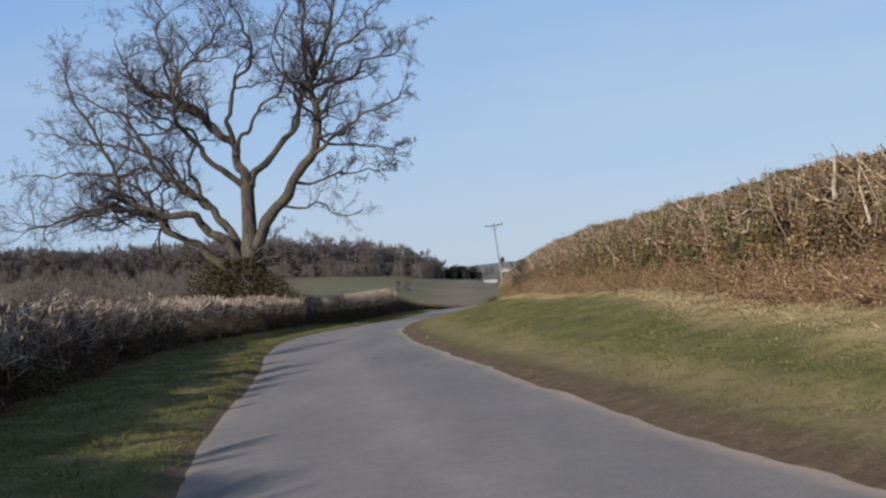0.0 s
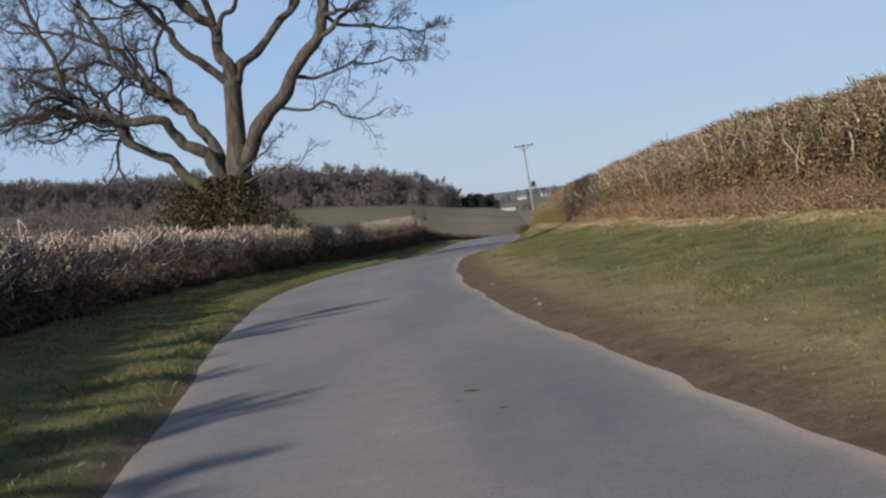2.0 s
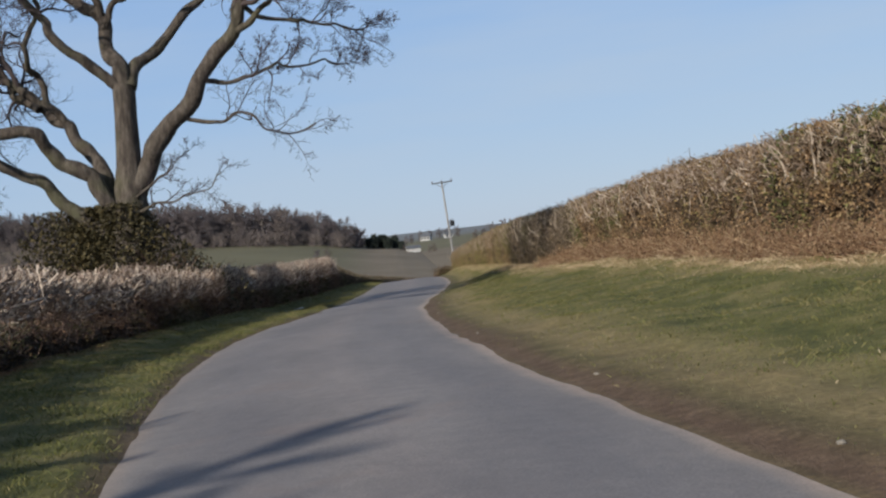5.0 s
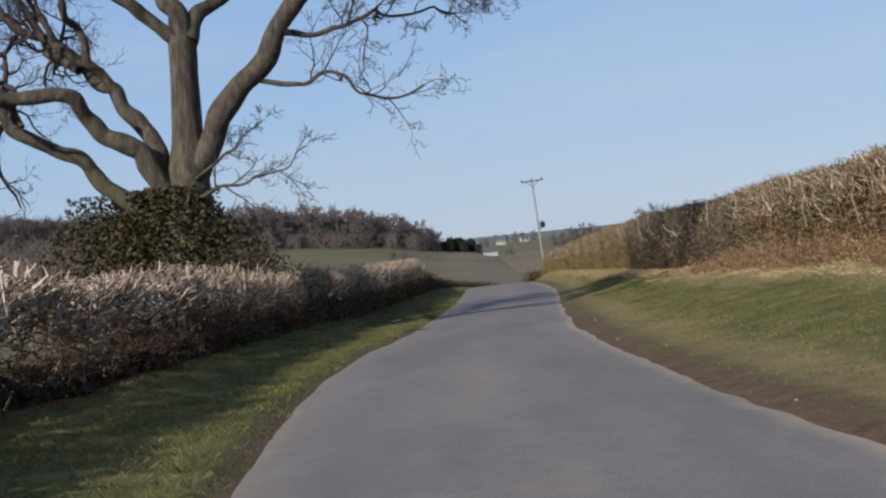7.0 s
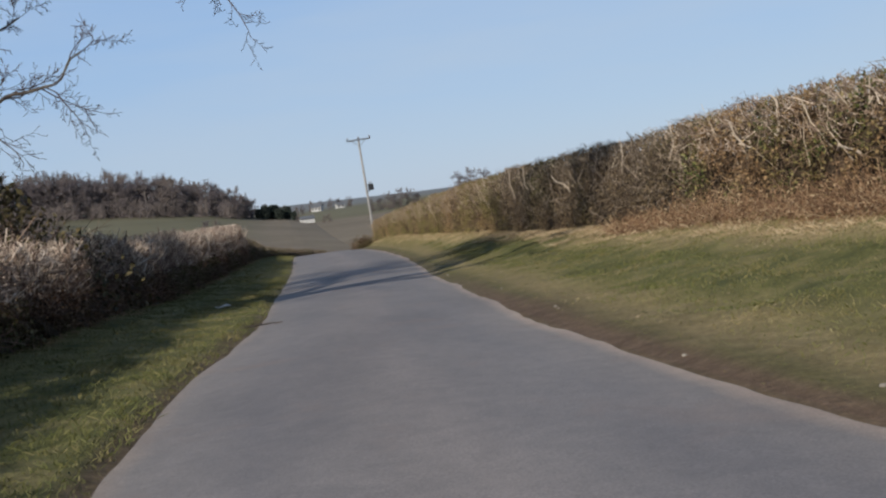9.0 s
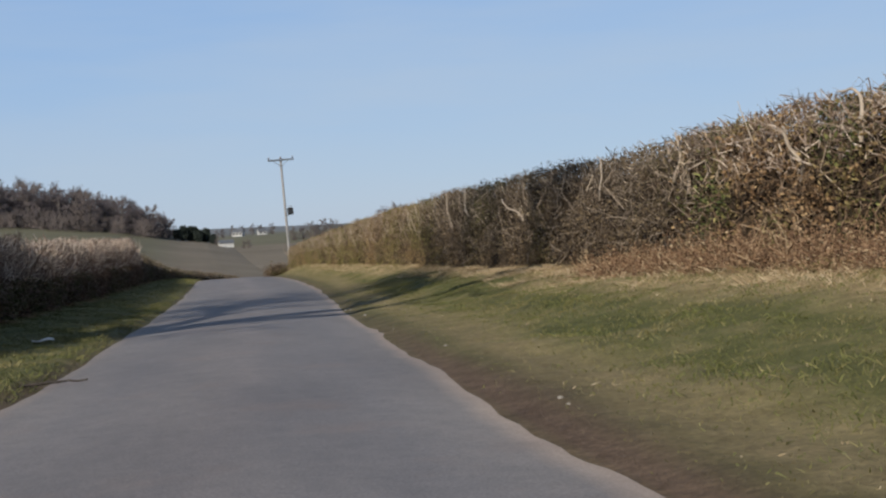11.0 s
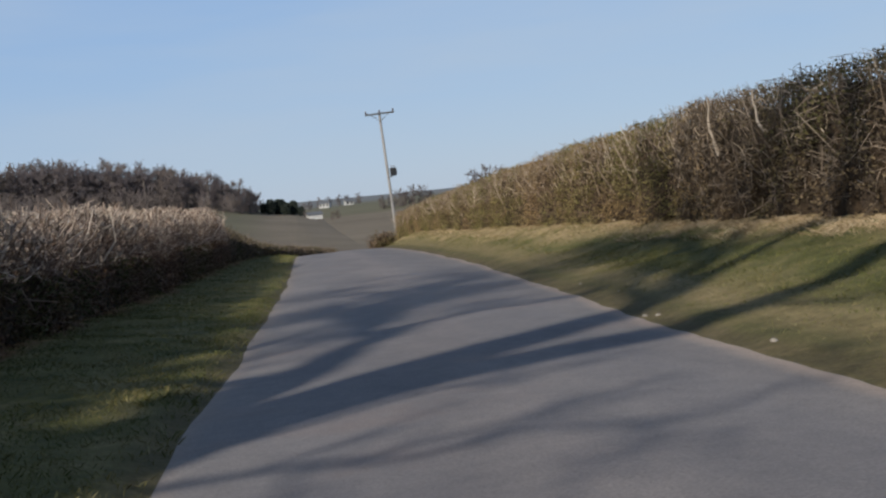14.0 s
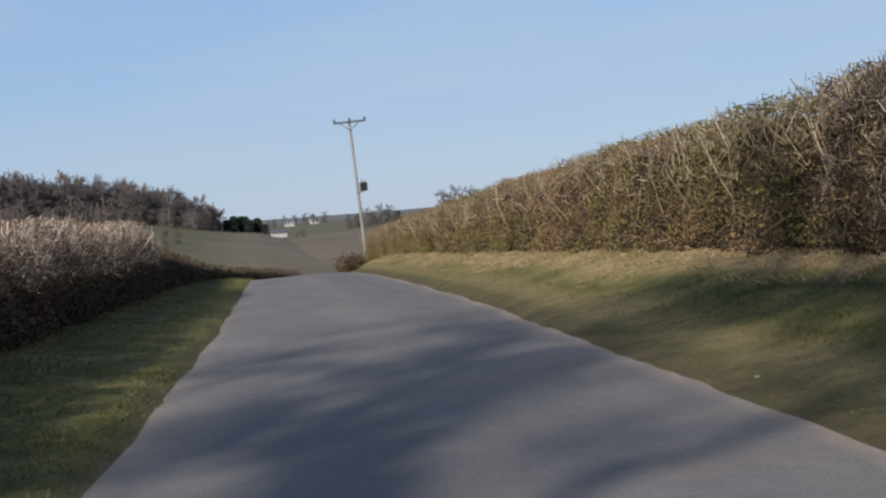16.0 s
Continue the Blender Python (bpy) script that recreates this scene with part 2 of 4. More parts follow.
SLATE = plain_mat("slate_roof", (0.07, 0.075, 0.085), (0.14, 0.145, 0.155), 3.0, 0.6, 0.2)
GLASS_DARK = plain_mat("dark_window_glass", (0.02, 0.025, 0.03), (0.04, 0.045, 0.05), 2.0, 0.1, 0.0)
PAPER = plain_mat("weathered_paper", (0.45, 0.44, 0.40), (0.66, 0.65, 0.60), 20.0, 0.8, 0.3, 0.01)
PALE_WOOD = plain_mat("pale_laid_wood", (0.28, 0.22, 0.165), (0.52, 0.44, 0.35), 9.0, 0.85, 0.4, 0.01)
CLOD = plain_mat("trodden_mud", (0.055, 0.036, 0.025), (0.12, 0.08, 0.052), 14.0, 0.95, 0.6, 0.02)
STONE = plain_mat("pale_stone", (0.17, 0.15, 0.125), (0.30, 0.27, 0.23), 12.0, 0.9, 0.5, 0.01)


# ---- mesh helpers ----
def mesh_of(name, verts, faces):
    """A mesh from arrays; all faces have the same number of corners."""
    verts, faces = np.asarray(verts, np.float32), np.asarray(faces, np.int32)
    me = bpy.data.meshes.new(name)
    n, k = faces.shape
    me.vertices.add(len(verts))
    me.vertices.foreach_set("co", verts.ravel())
    me.loops.add(n * k)
    me.loops.foreach_set("vertex_index", faces.ravel())
    me.polygons.add(n)
    me.polygons.foreach_set("loop_start", np.arange(0, n * k, k, dtype=np.int32))
    me.update(calc_edges=True)
    me.validate()
    return me


def put(name, me, material, parent=None, label="", smooth=False):
    me.materials.append(material)
    me.polygons.foreach_set("use_smooth", np.full(len(me.polygons), bool(smooth)))
    ob = new(name, me)
    if parent:
        ob.parent = parent
    return tagged(ob, label)


def part(name, bm, material, parent, label=""):
    me = bpy.data.meshes.new(name)
    bm.to_mesh(me)
    bm.free()
    return put(name, me, material, parent, label)


def thing(name, place, label, category, group="", kind=""):
    ob = new(name)
    ob.location = place
    ob.empty_display_size = 0.2
    return tagged(ob, label, category, group, kind)


def box(bm, size, at, bevel=0.0, turn=None):
    made = bmesh.ops.create_cube(bm, size=1.0, matrix=Matrix.Translation(at) @ (turn or Matrix()) @ Matrix.Diagonal((*size, 1)))
    if bevel:
        edges = list({e for v in made["verts"] for e in v.link_edges})
        bmesh.ops.bevel(bm, geom=edges, offset=bevel, segments=2, affect="EDGES")


def rod(bm, r0, r1, a, b, sides=10):
    a, b = Vector(a), Vector(b)
    m = Matrix.Translation((a + b) / 2) @ (b - a).to_track_quat("Z", "Y").to_matrix().to_4x4()
    bmesh.ops.create_cone(bm, cap_ends=True, segments=sides, radius1=r0, radius2=r1, depth=(b - a).length, matrix=m)


def frames_for(d):
    ref = np.where(np.abs(d[:, 2:3]) < 0.9, np.array([[0, 0, 1.0]]), np.array([[1.0, 0, 0]]))
    u = np.cross(d, ref)
    u /= np.linalg.norm(u, axis=1, keepdims=True) + 1e-9
    return u, np.cross(d, u)


def tubes(lines, sides=5):
    """lines: list of (points (k,3), radii (k)); one array pair of vertices and quads."""
    vs, fs, base = [], [], 0
    ang = np.arange(sides) * 2 * np.pi / sides
    ring = np.stack([np.cos(ang), np.sin(ang)], 1)
    for p, r in lines:
        k = len(p)
        d = np.gradient(p, axis=0)
        d /= np.linalg.norm(d, axis=1, keepdims=True) + 1e-9
        ref = np.eye(3)[np.argmin(np.abs(d).mean(0))]
        u = np.cross(d, ref)
        u /= np.linalg.norm(u, axis=1, keepdims=True) + 1e-9
        w = np.cross(d, u)
        v = p[:, None] + r[:, None, None] * (ring[None, :, :1] * u[:, None] + ring[None, :, 1:] * w[:, None])
        vs.append(v.reshape(-1, 3))
        i = (base + np.arange(k - 1)[:, None] * sides + np.arange(sides)[None]).ravel()
        j = (base + np.arange(k - 1)[:, None] * sides + (np.arange(sides)[None] + 1) % sides).ravel()
        fs.append(np.stack([i, j, j + sides, i + sides], 1))
        base += k * sides
    return np.concatenate(vs), np.concatenate(fs)


def sticks(a, b, r, rng, bend=0.15):
    """Three-sided bent sticks from a to b, all at once."""
    n = len(a)
    mid = (a + b) / 2 + rng.normal(0, 1, (n, 3)) * bend * np.linalg.norm(b - a, axis=1, keepdims=True) * 0.5
    d = b - a
    d /= np.linalg.norm(d, axis=1, keepdims=True) + 1e-9
    u, w = frames_for(d)
    ang = np.arange(3) * 2 * np.pi / 3
    off = np.cos(ang)[None, :, None] * u[:, None] + np.sin(ang)[None, :, None] * w[:, None]
    rr = np.asarray(r)[:, None, None]
    v = np.concatenate([a[:, None] + off * rr, mid[:, None] + off * rr * 0.8, b[:, None] + off * rr * 0.45], 1).reshape(-1, 3)
    f = []
    for s in (0, 3):
        for i in range(3):
            j = (i + 1) % 3
            f.append((s + i, s + j, s + 3 + j, s + 3 + i))
    f = (np.arange(n)[:, None, None] * 9 + np.array(f)[None]).reshape(-1, 4)
    return v, f


def leaves(p, size, rng, up=0.0):
    """Small folded leaves at the points p, each its own island."""
    n = len(p)
    d = rng.normal(0, 1, (n, 3))
    d[:, 2] += up
    d /= np.linalg.norm(d, axis=1, keepdims=True)
    u, w = frames_for(d)
    a = rng.uniform(0, 2 * np.pi, (n, 1))
    t, s = np.cos(a) * u + np.sin(a) * w, -np.sin(a) * u + np.cos(a) * w
    z = np.asarray(size).reshape(n, 1)
    v = np.stack([p - t * z, p + s * z * 0.55 + d * z * 0.15, p + t * z, p - s * z * 0.55 + d * z * 0.15], 1).reshape(-1, 3)
    return v, np.arange(4 * n).reshape(n, 4)


def blades(p, height, rng, lean=0.5, width=0.012):
    n = len(p)
    a = rng.uniform(0, 2 * np.pi, n)
    side = np.stack([np.cos(a), np.sin(a), 0 * a], 1) * (width * (0.6 + 0.8 * rng.random(n)))[:, None]
    tip = rng.normal(0, 1, (n, 3)) * lean
    tip[:, 2] = 1.0
    tip *= np.asarray(height)[:, None]
    v = np.stack([p - side, p + side, p + tip * 0.6 + side * 0.7, p + tip], 1)
    v[:, 3, 2] -= 0.15 * np.asarray(height)
    return v.reshape(-1, 3), np.arange(4 * n).reshape(n, 4)


def curve(points, per=5, rng=None, jitter=0.0):
    """A smooth line through a few points."""
    p = np.array(points, float)
    q = np.vstack([2 * p[0] - p[1], p, 2 * p[-1] - p[-2]])
    res = []
    for i in range(1, len(q) - 2):
        for t in np.linspace(0, 1, per, endpoint=False):
            res.append(0.5 * (2 * q[i] + (q[i + 1] - q[i - 1]) * t + (2 * q[i - 1] - 5 * q[i] + 4 * q[i + 1] - q[i + 2]) * t * t + (3 * q[i] - q[i - 1] - 3 * q[i + 1] + q[i + 2]) * t ** 3))
    res.append(p[-1])
    res = np.array(res)
    if rng is not None:
        res[1:] += rng.normal(0, jitter, (len(res) - 1, 3))
    return res


# ---- the lie of the land ----
Y_FINE = np.arange(-60, 5000, 0.5)


def profile(ys, vs, soft=9):
    v = np.interp(Y_FINE, ys, vs)
    k = np.hanning(soft + 2)[1:-1]
    k /= k.sum()
    v = np.convolve(np.pad(v, soft // 2, mode="edge"), k, mode="valid")
    return lambda y: np.interp(y, Y_FINE, v)


road_z = profile([-60, 0, 8, 20, 27, 34, 42, 48, 56, 62, 75, 90, 105, 116, 122, 130, 140, 170, 220, 300, 380, 450, 600, 1200, 2500, 5000],
                 [0.0, -0.38, -0.42, -0.50, -0.52, -0.60, -0.79, -0.91, -1.11, -1.34, -1.66, -1.98, -2.3, -2.6, -2.95, -3.6, -4.5, -6.4, -7.6, -6.4, -4.8, -3.5, -2.2, 0.5, 6.0, 12.0])
left_edge = profile([-60, -10, 8.4, 13.6, 18, 20.5, 22.4, 25.5, 30, 33, 38, 41, 45.5, 50.5, 53.5, 58, 62, 64.4, 68, 72, 82, 115, 125, 160, 400],
                    [13, 3.0, -0.95, -1.7, -2.12, -2.44, -2.76, -3.25, -3.75, -4.15, -4.45, -4.58, -4.5, -3.98, -3.7, -3.65, -3.57, -3.44, -3.3, -3.16, -2.83, -2.1, -1.5, 4.0, 4.0], 21)
right_edge = profile([-60, -10, 6.4, 10, 17, 20, 22, 24, 27.7, 33, 37, 42, 46, 48, 52, 55, 61.4, 63.3, 67.6, 70.2, 76.6, 81, 97, 120, 128, 160, 400],
                     [18, 6.4, 2.8, 2.18, 1.12, 0.72, 0.38, 0.05, -0.38, -0.85, -1.03, -1.08, -1.12, -1.08, -0.84, -0.6, -0.14, -0.07, 0.36, 0.60, 1.0, 1.38, 2.05, 2.35, 2.8, 8.0, 8.0], 21)
left_hedge = profile([-60, -10, 0, 13, 20, 27, 34, 41, 48, 56, 62, 82, 97, 111, 118, 125, 135, 150], [6, -2.2, -3.4, -4.9, -5.9, -6.7, -7.3, -7.5, -7.2, -6.75, -6.4, -5.8, -5.35, -4.6, -3.9, -3.0, -1.4, 1.5])
right_hedge = profile([-60, -10, 5, 15, 28, 33, 40, 50, 58, 66, 75, 83, 110, 130], [13, 8.8, 7.2, 6.7, 6.6, 6.1, 5.4, 4.9, 4.75, 4.75, 4.7, 4.7, 4.75, 4.9])
# before y = 8 the left hedge is raised, out of view, to shade the verge
left_top = profile([-60, 5, 8.5, 20, 30, 40, 50, 62, 75, 88, 95, 98, 104, 118, 140, 150], [2.2, 2.1, 0.98, 0.93, 0.85, 0.74, 0.53, 0.23, 0.1, 0.04, 0.0, -0.5, -0.9, -1.9, -3.05, -3.8], 3)
right_top = profile([-60, 15, 28, 40, 50, 58, 64, 70, 82, 95, 110, 130], [2.0, 1.72, 1.78, 1.66, 1.44, 1.18, 1.06, 0.99, 0.70, 0.25, -0.35, -1.2])

bank = profile([-60, 10, 25, 38, 48, 58, 70, 130], [0.6, 0.6, 0.5, 0.47, 0.68, 0.62, 0.6, 0.7])


def smooth(x, a, b):
    t = np.clip((x - a) / (b - a), 0, 1)
    return t * t * (3 - 2 * t)


def lumps(x, y):
    return (np.sin(1.7 * x + 0.9 * y + 0.6 * np.sin(0.7 * y)) * np.sin(1.1 * y - 0.8 * x + np.sin(1.3 * x)) + 0.6 * np.sin(3.9 * x - 1.3 * y) * np.sin(2.9 * y + 1.1 * x))


def land(x, y):
    """Height of the ground."""
    x, y = np.asarray(x, float), np.asarray(y, float)
    near = road_z(y)
    dl, dr = left_edge(y) - x, x - right_edge(y)
    z = near + 0.012 - 0.09 * smooth(np.minimum(-dl, -dr), 0.12, 0.35)
    lh, rh = np.maximum(left_edge(y) - left_hedge(y), 1.5), np.maximum(right_hedge(y) - right_edge(y), 2.0)
    verge = 1 - smooth(y, 126, 148)
    z = near + (z - near) * verge
    z = z + verge * (0.07 * smooth(dl, 0.0, 0.25) + 0.16 * smooth(dl / lh, 0.1, 0.9) + 0.10 * smooth(dl, 3, 8))
    z = z + verge * (0.05 * smooth(dr, 0.02, 0.4) + bank(y) * smooth(dr / rh, 0.02, 1.05)) + 0.04 * np.clip(dr - rh, 0, 60) * (1 - smooth(y, 100, 180))
    off = np.maximum(dl, dr)
    z = z + (0.035 * lumps(x, y) + 0.018 * lumps(2.7 * x + 1.0, 2.3 * y)) * smooth(off, 0.15, 1.2) * (1 - smooth(off, 30, 60))
    # the far side of the valley, rising to the wood
    table = np.interp(x, [-2500, -600, -150, -60, -40, -20, -4, 2.5, 7.6, 10, 30, 61, 300, 2500], [40, 26, 14.0, 5.4, 3.8, 1.6, -1.6, -2.4, -3.6, -4.3, -4.0, -3.4, 0.0, 20])
    base = np.interp(y, Y_FINE[::8], road_z(Y_FINE[::8]))
    w = smooth(y, 150, 385) * (1 - smooth(y, 900, 2600))
    side = np.maximum(smooth(off, 2, 40), smooth(y, 135, 165))
    z = z + w * side * (table + 4.8)
    z = z + smooth(y, 1200, 3000) * 4.0 * np.sin(x * 0.0021 + 0.6) + smooth(y, 1500, 3200) * 3.0 * np.sin(x * 0.0063 + 2.0)
    return z


def build_ground():
    out = np.concatenate([np.arange(0, 1.2, 0.1), np.arange(1.2, 5.6, 0.2), [6, 6.6, 7.4, 8.5, 10, 12, 15, 19, 24, 30, 38, 48, 60, 80, 105, 140, 190, 260, 360, 520, 800, 1300, 2200, 3800]])
    y = np.concatenate([np.arange(-45, -2, 1.0), np.arange(-2, 128, 0.3), np.arange(128, 160, 1.5), 160 * 1.035 ** np.arange(0, 98)])
    L, R = left_edge(y), right_edge(y)
    inside = np.linspace(0, 1, 7)[1:-1]
    x = np.concatenate([L[:, None] - out[None, ::-1], L[:, None] + (R - L)[:, None] * inside[None], R[:, None] + out[None]], 1)
    Y = np.repeat(y[:, None], x.shape[1], 1)
    Z = land(x, Y)
    n, k = x.shape
    i = (np.arange(n - 1)[:, None] * k + np.arange(k - 1)[None]).ravel()
    me = mesh_of("ground", np.stack([x, Y, Z], -1).reshape(-1, 3), np.stack([i, i + 1, i + 1 + k, i + k], 1))
    dl, dr = L[:, None] - x, x - R[:, None]
    rh = (right_hedge(y) - R)[:, None] - 0.7
    wob = 0.35 * lumps(x * 0.4, Y * 0.3)
    # the narrow left strip is soil plus the verge lip's shade, painted as mud
    mud = smooth(dr, -0.1, 0.05) * (0.68 * (1 - smooth(dr, 0.15, 0.6 + 0.5 * wob)) + 0.3 * (1 - smooth(dr, 0.5, 1.4 + 0.8 * wob))) + 0.95 * smooth(dl, -0.1, 0.03) * (1 - smooth(dl, 0.05, 0.22 + 0.25 * wob))
    mud = mud * (1 - 0.5 * smooth(Y, 50, 60)) * (1 - smooth(Y, 125, 140))
    straw = np.maximum(smooth(dr, rh - 2.3 + 1.2 * smooth(Y, 55, 68) + wob, rh - 1.4 + 1.1 * smooth(Y, 55, 68) + wob), 0.5 * smooth(dr, 0.3, 0.7) * (1 - smooth(dr, 0.9, 1.9 + 1.2 * wob))) * (1 - smooth(Y, 125, 150))
    rust = smooth(dr, rh - 1.2 + wob, rh - 0.5 + wob) * (1 - smooth(Y, 55, 66)) + 0.8 * smooth(dl, (L - left_hedge(y))[:, None] - 0.9 + 0.5 * wob, (L - left_hedge(y))[:, None] - 0.5 + 0.5 * wob) * (dl < 4.5) * (1 - smooth(Y, 115, 122))
    off = np.maximum(dl, dr)
    pasture = np.maximum(smooth(off, 5, 8) * (x < 0), np.maximum(smooth(Y, 130, 150) * smooth(-x, 2, 14), smooth(Y, 385, 396)))
    plough = smooth(Y, 128, 140) * smooth(x, -14, -2) * (1 - smooth(Y, 395, 410)) + (x > 9) * 1.0 * (Y < 395)
    # painted haze comes in with distance, from 500 to 900 m
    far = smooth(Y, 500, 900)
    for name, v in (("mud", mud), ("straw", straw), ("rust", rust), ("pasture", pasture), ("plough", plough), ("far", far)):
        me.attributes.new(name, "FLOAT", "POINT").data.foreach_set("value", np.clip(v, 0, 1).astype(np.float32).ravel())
    tagged(put("ground", me, GROUND, smooth=True), "grassy verges and rolling winter fields, haze grey painted into the farthest", "ground", kind="structure")


def build_road():
    y = np.arange(-45, 134, 0.2)
    L, R = left_edge(y), right_edge(y)
    ragl = 0.018 * np.sin(y * 3.1 + 2 * np.sin(y * 1.3)) + 0.012 * np.sin(y * 7.7 + 3 * np.sin(0.7 * y)) + 0.018 * np.sin(0.9 * y)
    ragr = 0.018 * np.sin(y * 2.7 + 1.0 + 2 * np.sin(y * 1.9)) + 0.012 * np.sin(y * 6.9 + 3 * np.sin(0.8 * y)) + 0.018 * np.sin(1.1 * y + 2)
    s = np.concatenate([[0], np.linspace(0, 1, 15), [1]])
    x = (L - 0.03 + ragl)[:, None] * (1 - s) + (R + 0.03 + ragr)[:, None] * s
    crown = 0.012 + 0.05 * (1 - (2 * s - 1) ** 2)
    z = road_z(y)[:, None] + crown[None] + 0.006 * lumps(x, np.repeat(y[:, None], len(s), 1) * 0.6)
    z[:, 0] -= 0.04
    z[:, -1] -= 0.04
    n, k = x.shape
    i = (np.arange(n - 1)[:, None] * k + np.arange(k - 1)[None]).ravel()
    f = np.stack([i, i + 1, i + 1 + k, i + k], 1)
    me = mesh_of("road", np.stack([x, np.repeat(y[:, None], k, 1), z], -1).reshape(-1, 3), f)
    uv = np.stack([np.repeat(s[None], n, 0), np.repeat(y[:, None], k, 1)], -1).reshape(-1, 2)
    layer = me.uv_layers.new(name="lane")
    layer.data.foreach_set("uv", uv[f.ravel()].astype(np.float32).ravel())
    tagged(put("road", me, TARMAC), "worn grey tarmac country lane without markings", "road", kind="structure")


build_ground()
build_road()


# ---- hedges ----
def hedge(name, label, centre, top, y0, y1, half, stem_mat, leaf_mat, seed, stems=40, twigs=110, leaf=420, leaf_size=0.035, sprout=0.12, rough=0.1, core=0.96, low=0.25, lean=0.13, side_mat=None, gnarled=0, leaf_top=1.0, tips=0, tip_mat=None, thick=1.0, tip_low=0.62, tip_length=0.24, bulge=0.2):
    """A clipped hedgerow along the lane: a dark sheet for its shaded inside, upright cut stems, side twigs and a skin
    of leaves.
    """
    rng = np.random.default_rng(seed)
    root = thing(name, (float(centre((y0 + y1) / 2)), (y0 + y1) / 2, float(land(centre((y0 + y1) / 2), (y0 + y1) / 2))), label, "hedge", "hedges along the lane")
    inv = np.array(root.location)
    length = y1 - y0

    def crest(y):
        return top(y) + rough * (np.sin(y * 2.1 + seed) * 0.5 + np.sin(y * 5.3 + 2 * seed) * 0.35 + np.sin(y * 0.7) * 0.6)

    def swell(y, f):
        """Bulges and hollows of the clipped face, from -1 to 1."""
        return 0.55 * np.sin(2.1 * y + seed + 1.8 * np.sin(0.83 * y + 3 * f) + 3.5 * f) * np.cos(3.7 * f + 0.9 * y) + 0.45 * np.sin(5.3 * y + 7.0 * f + 2 * np.sin(1.9 * y - 4 * f) + 2 * seed)

    def width(y, f):
        """half width at the share f of the height"""
        return half * (0.95 + 0.1 * np.sin(y * 1.3 + seed) + bulge * swell(y, f)) * np.where(f < 0.85, 1.0 - 0.12 * np.abs(f - 0.45), 0.9 - 2.6 * (f - 0.85))

    # inside: a dark sheet that shows as shade through gaps and hollows
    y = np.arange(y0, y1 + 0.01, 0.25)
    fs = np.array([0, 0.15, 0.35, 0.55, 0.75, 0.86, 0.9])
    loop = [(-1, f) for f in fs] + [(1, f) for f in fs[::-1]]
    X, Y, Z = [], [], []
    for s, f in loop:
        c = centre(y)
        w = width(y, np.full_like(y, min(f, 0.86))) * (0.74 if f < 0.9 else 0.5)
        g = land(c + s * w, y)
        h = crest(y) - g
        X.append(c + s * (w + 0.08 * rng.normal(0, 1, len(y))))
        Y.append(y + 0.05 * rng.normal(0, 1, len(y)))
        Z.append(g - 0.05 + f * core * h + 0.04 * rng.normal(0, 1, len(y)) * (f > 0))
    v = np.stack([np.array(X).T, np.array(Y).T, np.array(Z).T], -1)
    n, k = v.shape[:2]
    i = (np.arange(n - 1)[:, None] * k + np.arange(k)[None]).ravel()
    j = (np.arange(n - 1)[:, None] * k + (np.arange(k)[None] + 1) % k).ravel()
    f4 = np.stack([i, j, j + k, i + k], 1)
    put("hedge_core", mesh_of("hedge_core", v.reshape(-1, 3) - inv, f4), HEDGE_CORE, root, "dark sheet standing in for the shaded inside")
    # upright stems, cut off at the top
    m = int(length * stems)
    sy = rng.uniform(y0, y1, m)
    sc = centre(sy)
    sx = sc + rng.uniform(-1, 1, m) * half * 0.95
    g = land(sx, sy)
    h = crest(sy) - g
    lo = rng.uniform(low, 0.75, m)
    hi = np.clip(rng.uniform(0.8, 1.04, m) + sprout * np.abs(rng.normal(0, 0.5, m)) / np.maximum(h, 0.5), 0, 1.6)
    a = np.stack([sx, sy, g + lo * h], 1)
    b = np.stack([sx + rng.normal(0, lean, m), sy + rng.normal(0, lean * 1.2, m), g + hi * h], 1)
    tagged(put("stem_thicket", mesh_of("stem_thicket", *[q if w else q - inv for w, q in enumerate(sticks(a, b, thick * rng.uniform(0.005, 0.015, m), rng, 0.35))]), stem_mat, root, "cut upright stems"), kind="stuff")
    # side twigs on both faces and on top
    m = int(length * twigs)
    ty = rng.uniform(y0, y1, m)
    tf = rng.uniform(0.05, min(1.0, leaf_top + 0.15), m) ** 0.8
    s = np.where(rng.random(m) < 0.75, -np.sign(centre(60.0)), np.sign(centre(60.0)))
    w = width(ty, np.minimum(tf, 0.98))
    tx = centre(ty) + s * w * rng.uniform(0.55, 1.0, m)
    g = land(tx, ty)
    tz = g + tf * (crest(ty) - g)
    a = np.stack([tx, ty, tz], 1)
    d = rng.normal(0, 1, (m, 3)) * np.array([0.7, 1.0, 1.0])
    d[:, 0] += s * 0.5
    d[:, 2] += 0.5
    d /= np.linalg.norm(d, axis=1, keepdims=True)
    b = a + d * rng.uniform(0.08, 0.42, m)[:, None]
    b[:, 2] = np.minimum(b[:, 2], crest(ty) + 0.1)
    tagged(put("side_growth", mesh_of("side_growth", *[q if e else q - inv for e, q in enumerate(sticks(a, b, rng.uniform(0.003, 0.010, m), rng, 0.5))]), side_mat or stem_mat, root, "tangled side twigs"), kind="stuff")
    # short crooked cut tips over the top, coloured pale as if sunlit
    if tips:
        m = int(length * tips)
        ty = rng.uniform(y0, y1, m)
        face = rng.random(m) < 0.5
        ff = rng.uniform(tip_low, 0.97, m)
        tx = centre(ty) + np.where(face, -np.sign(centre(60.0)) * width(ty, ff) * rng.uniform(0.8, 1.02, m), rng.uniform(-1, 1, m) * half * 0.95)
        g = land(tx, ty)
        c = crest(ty)
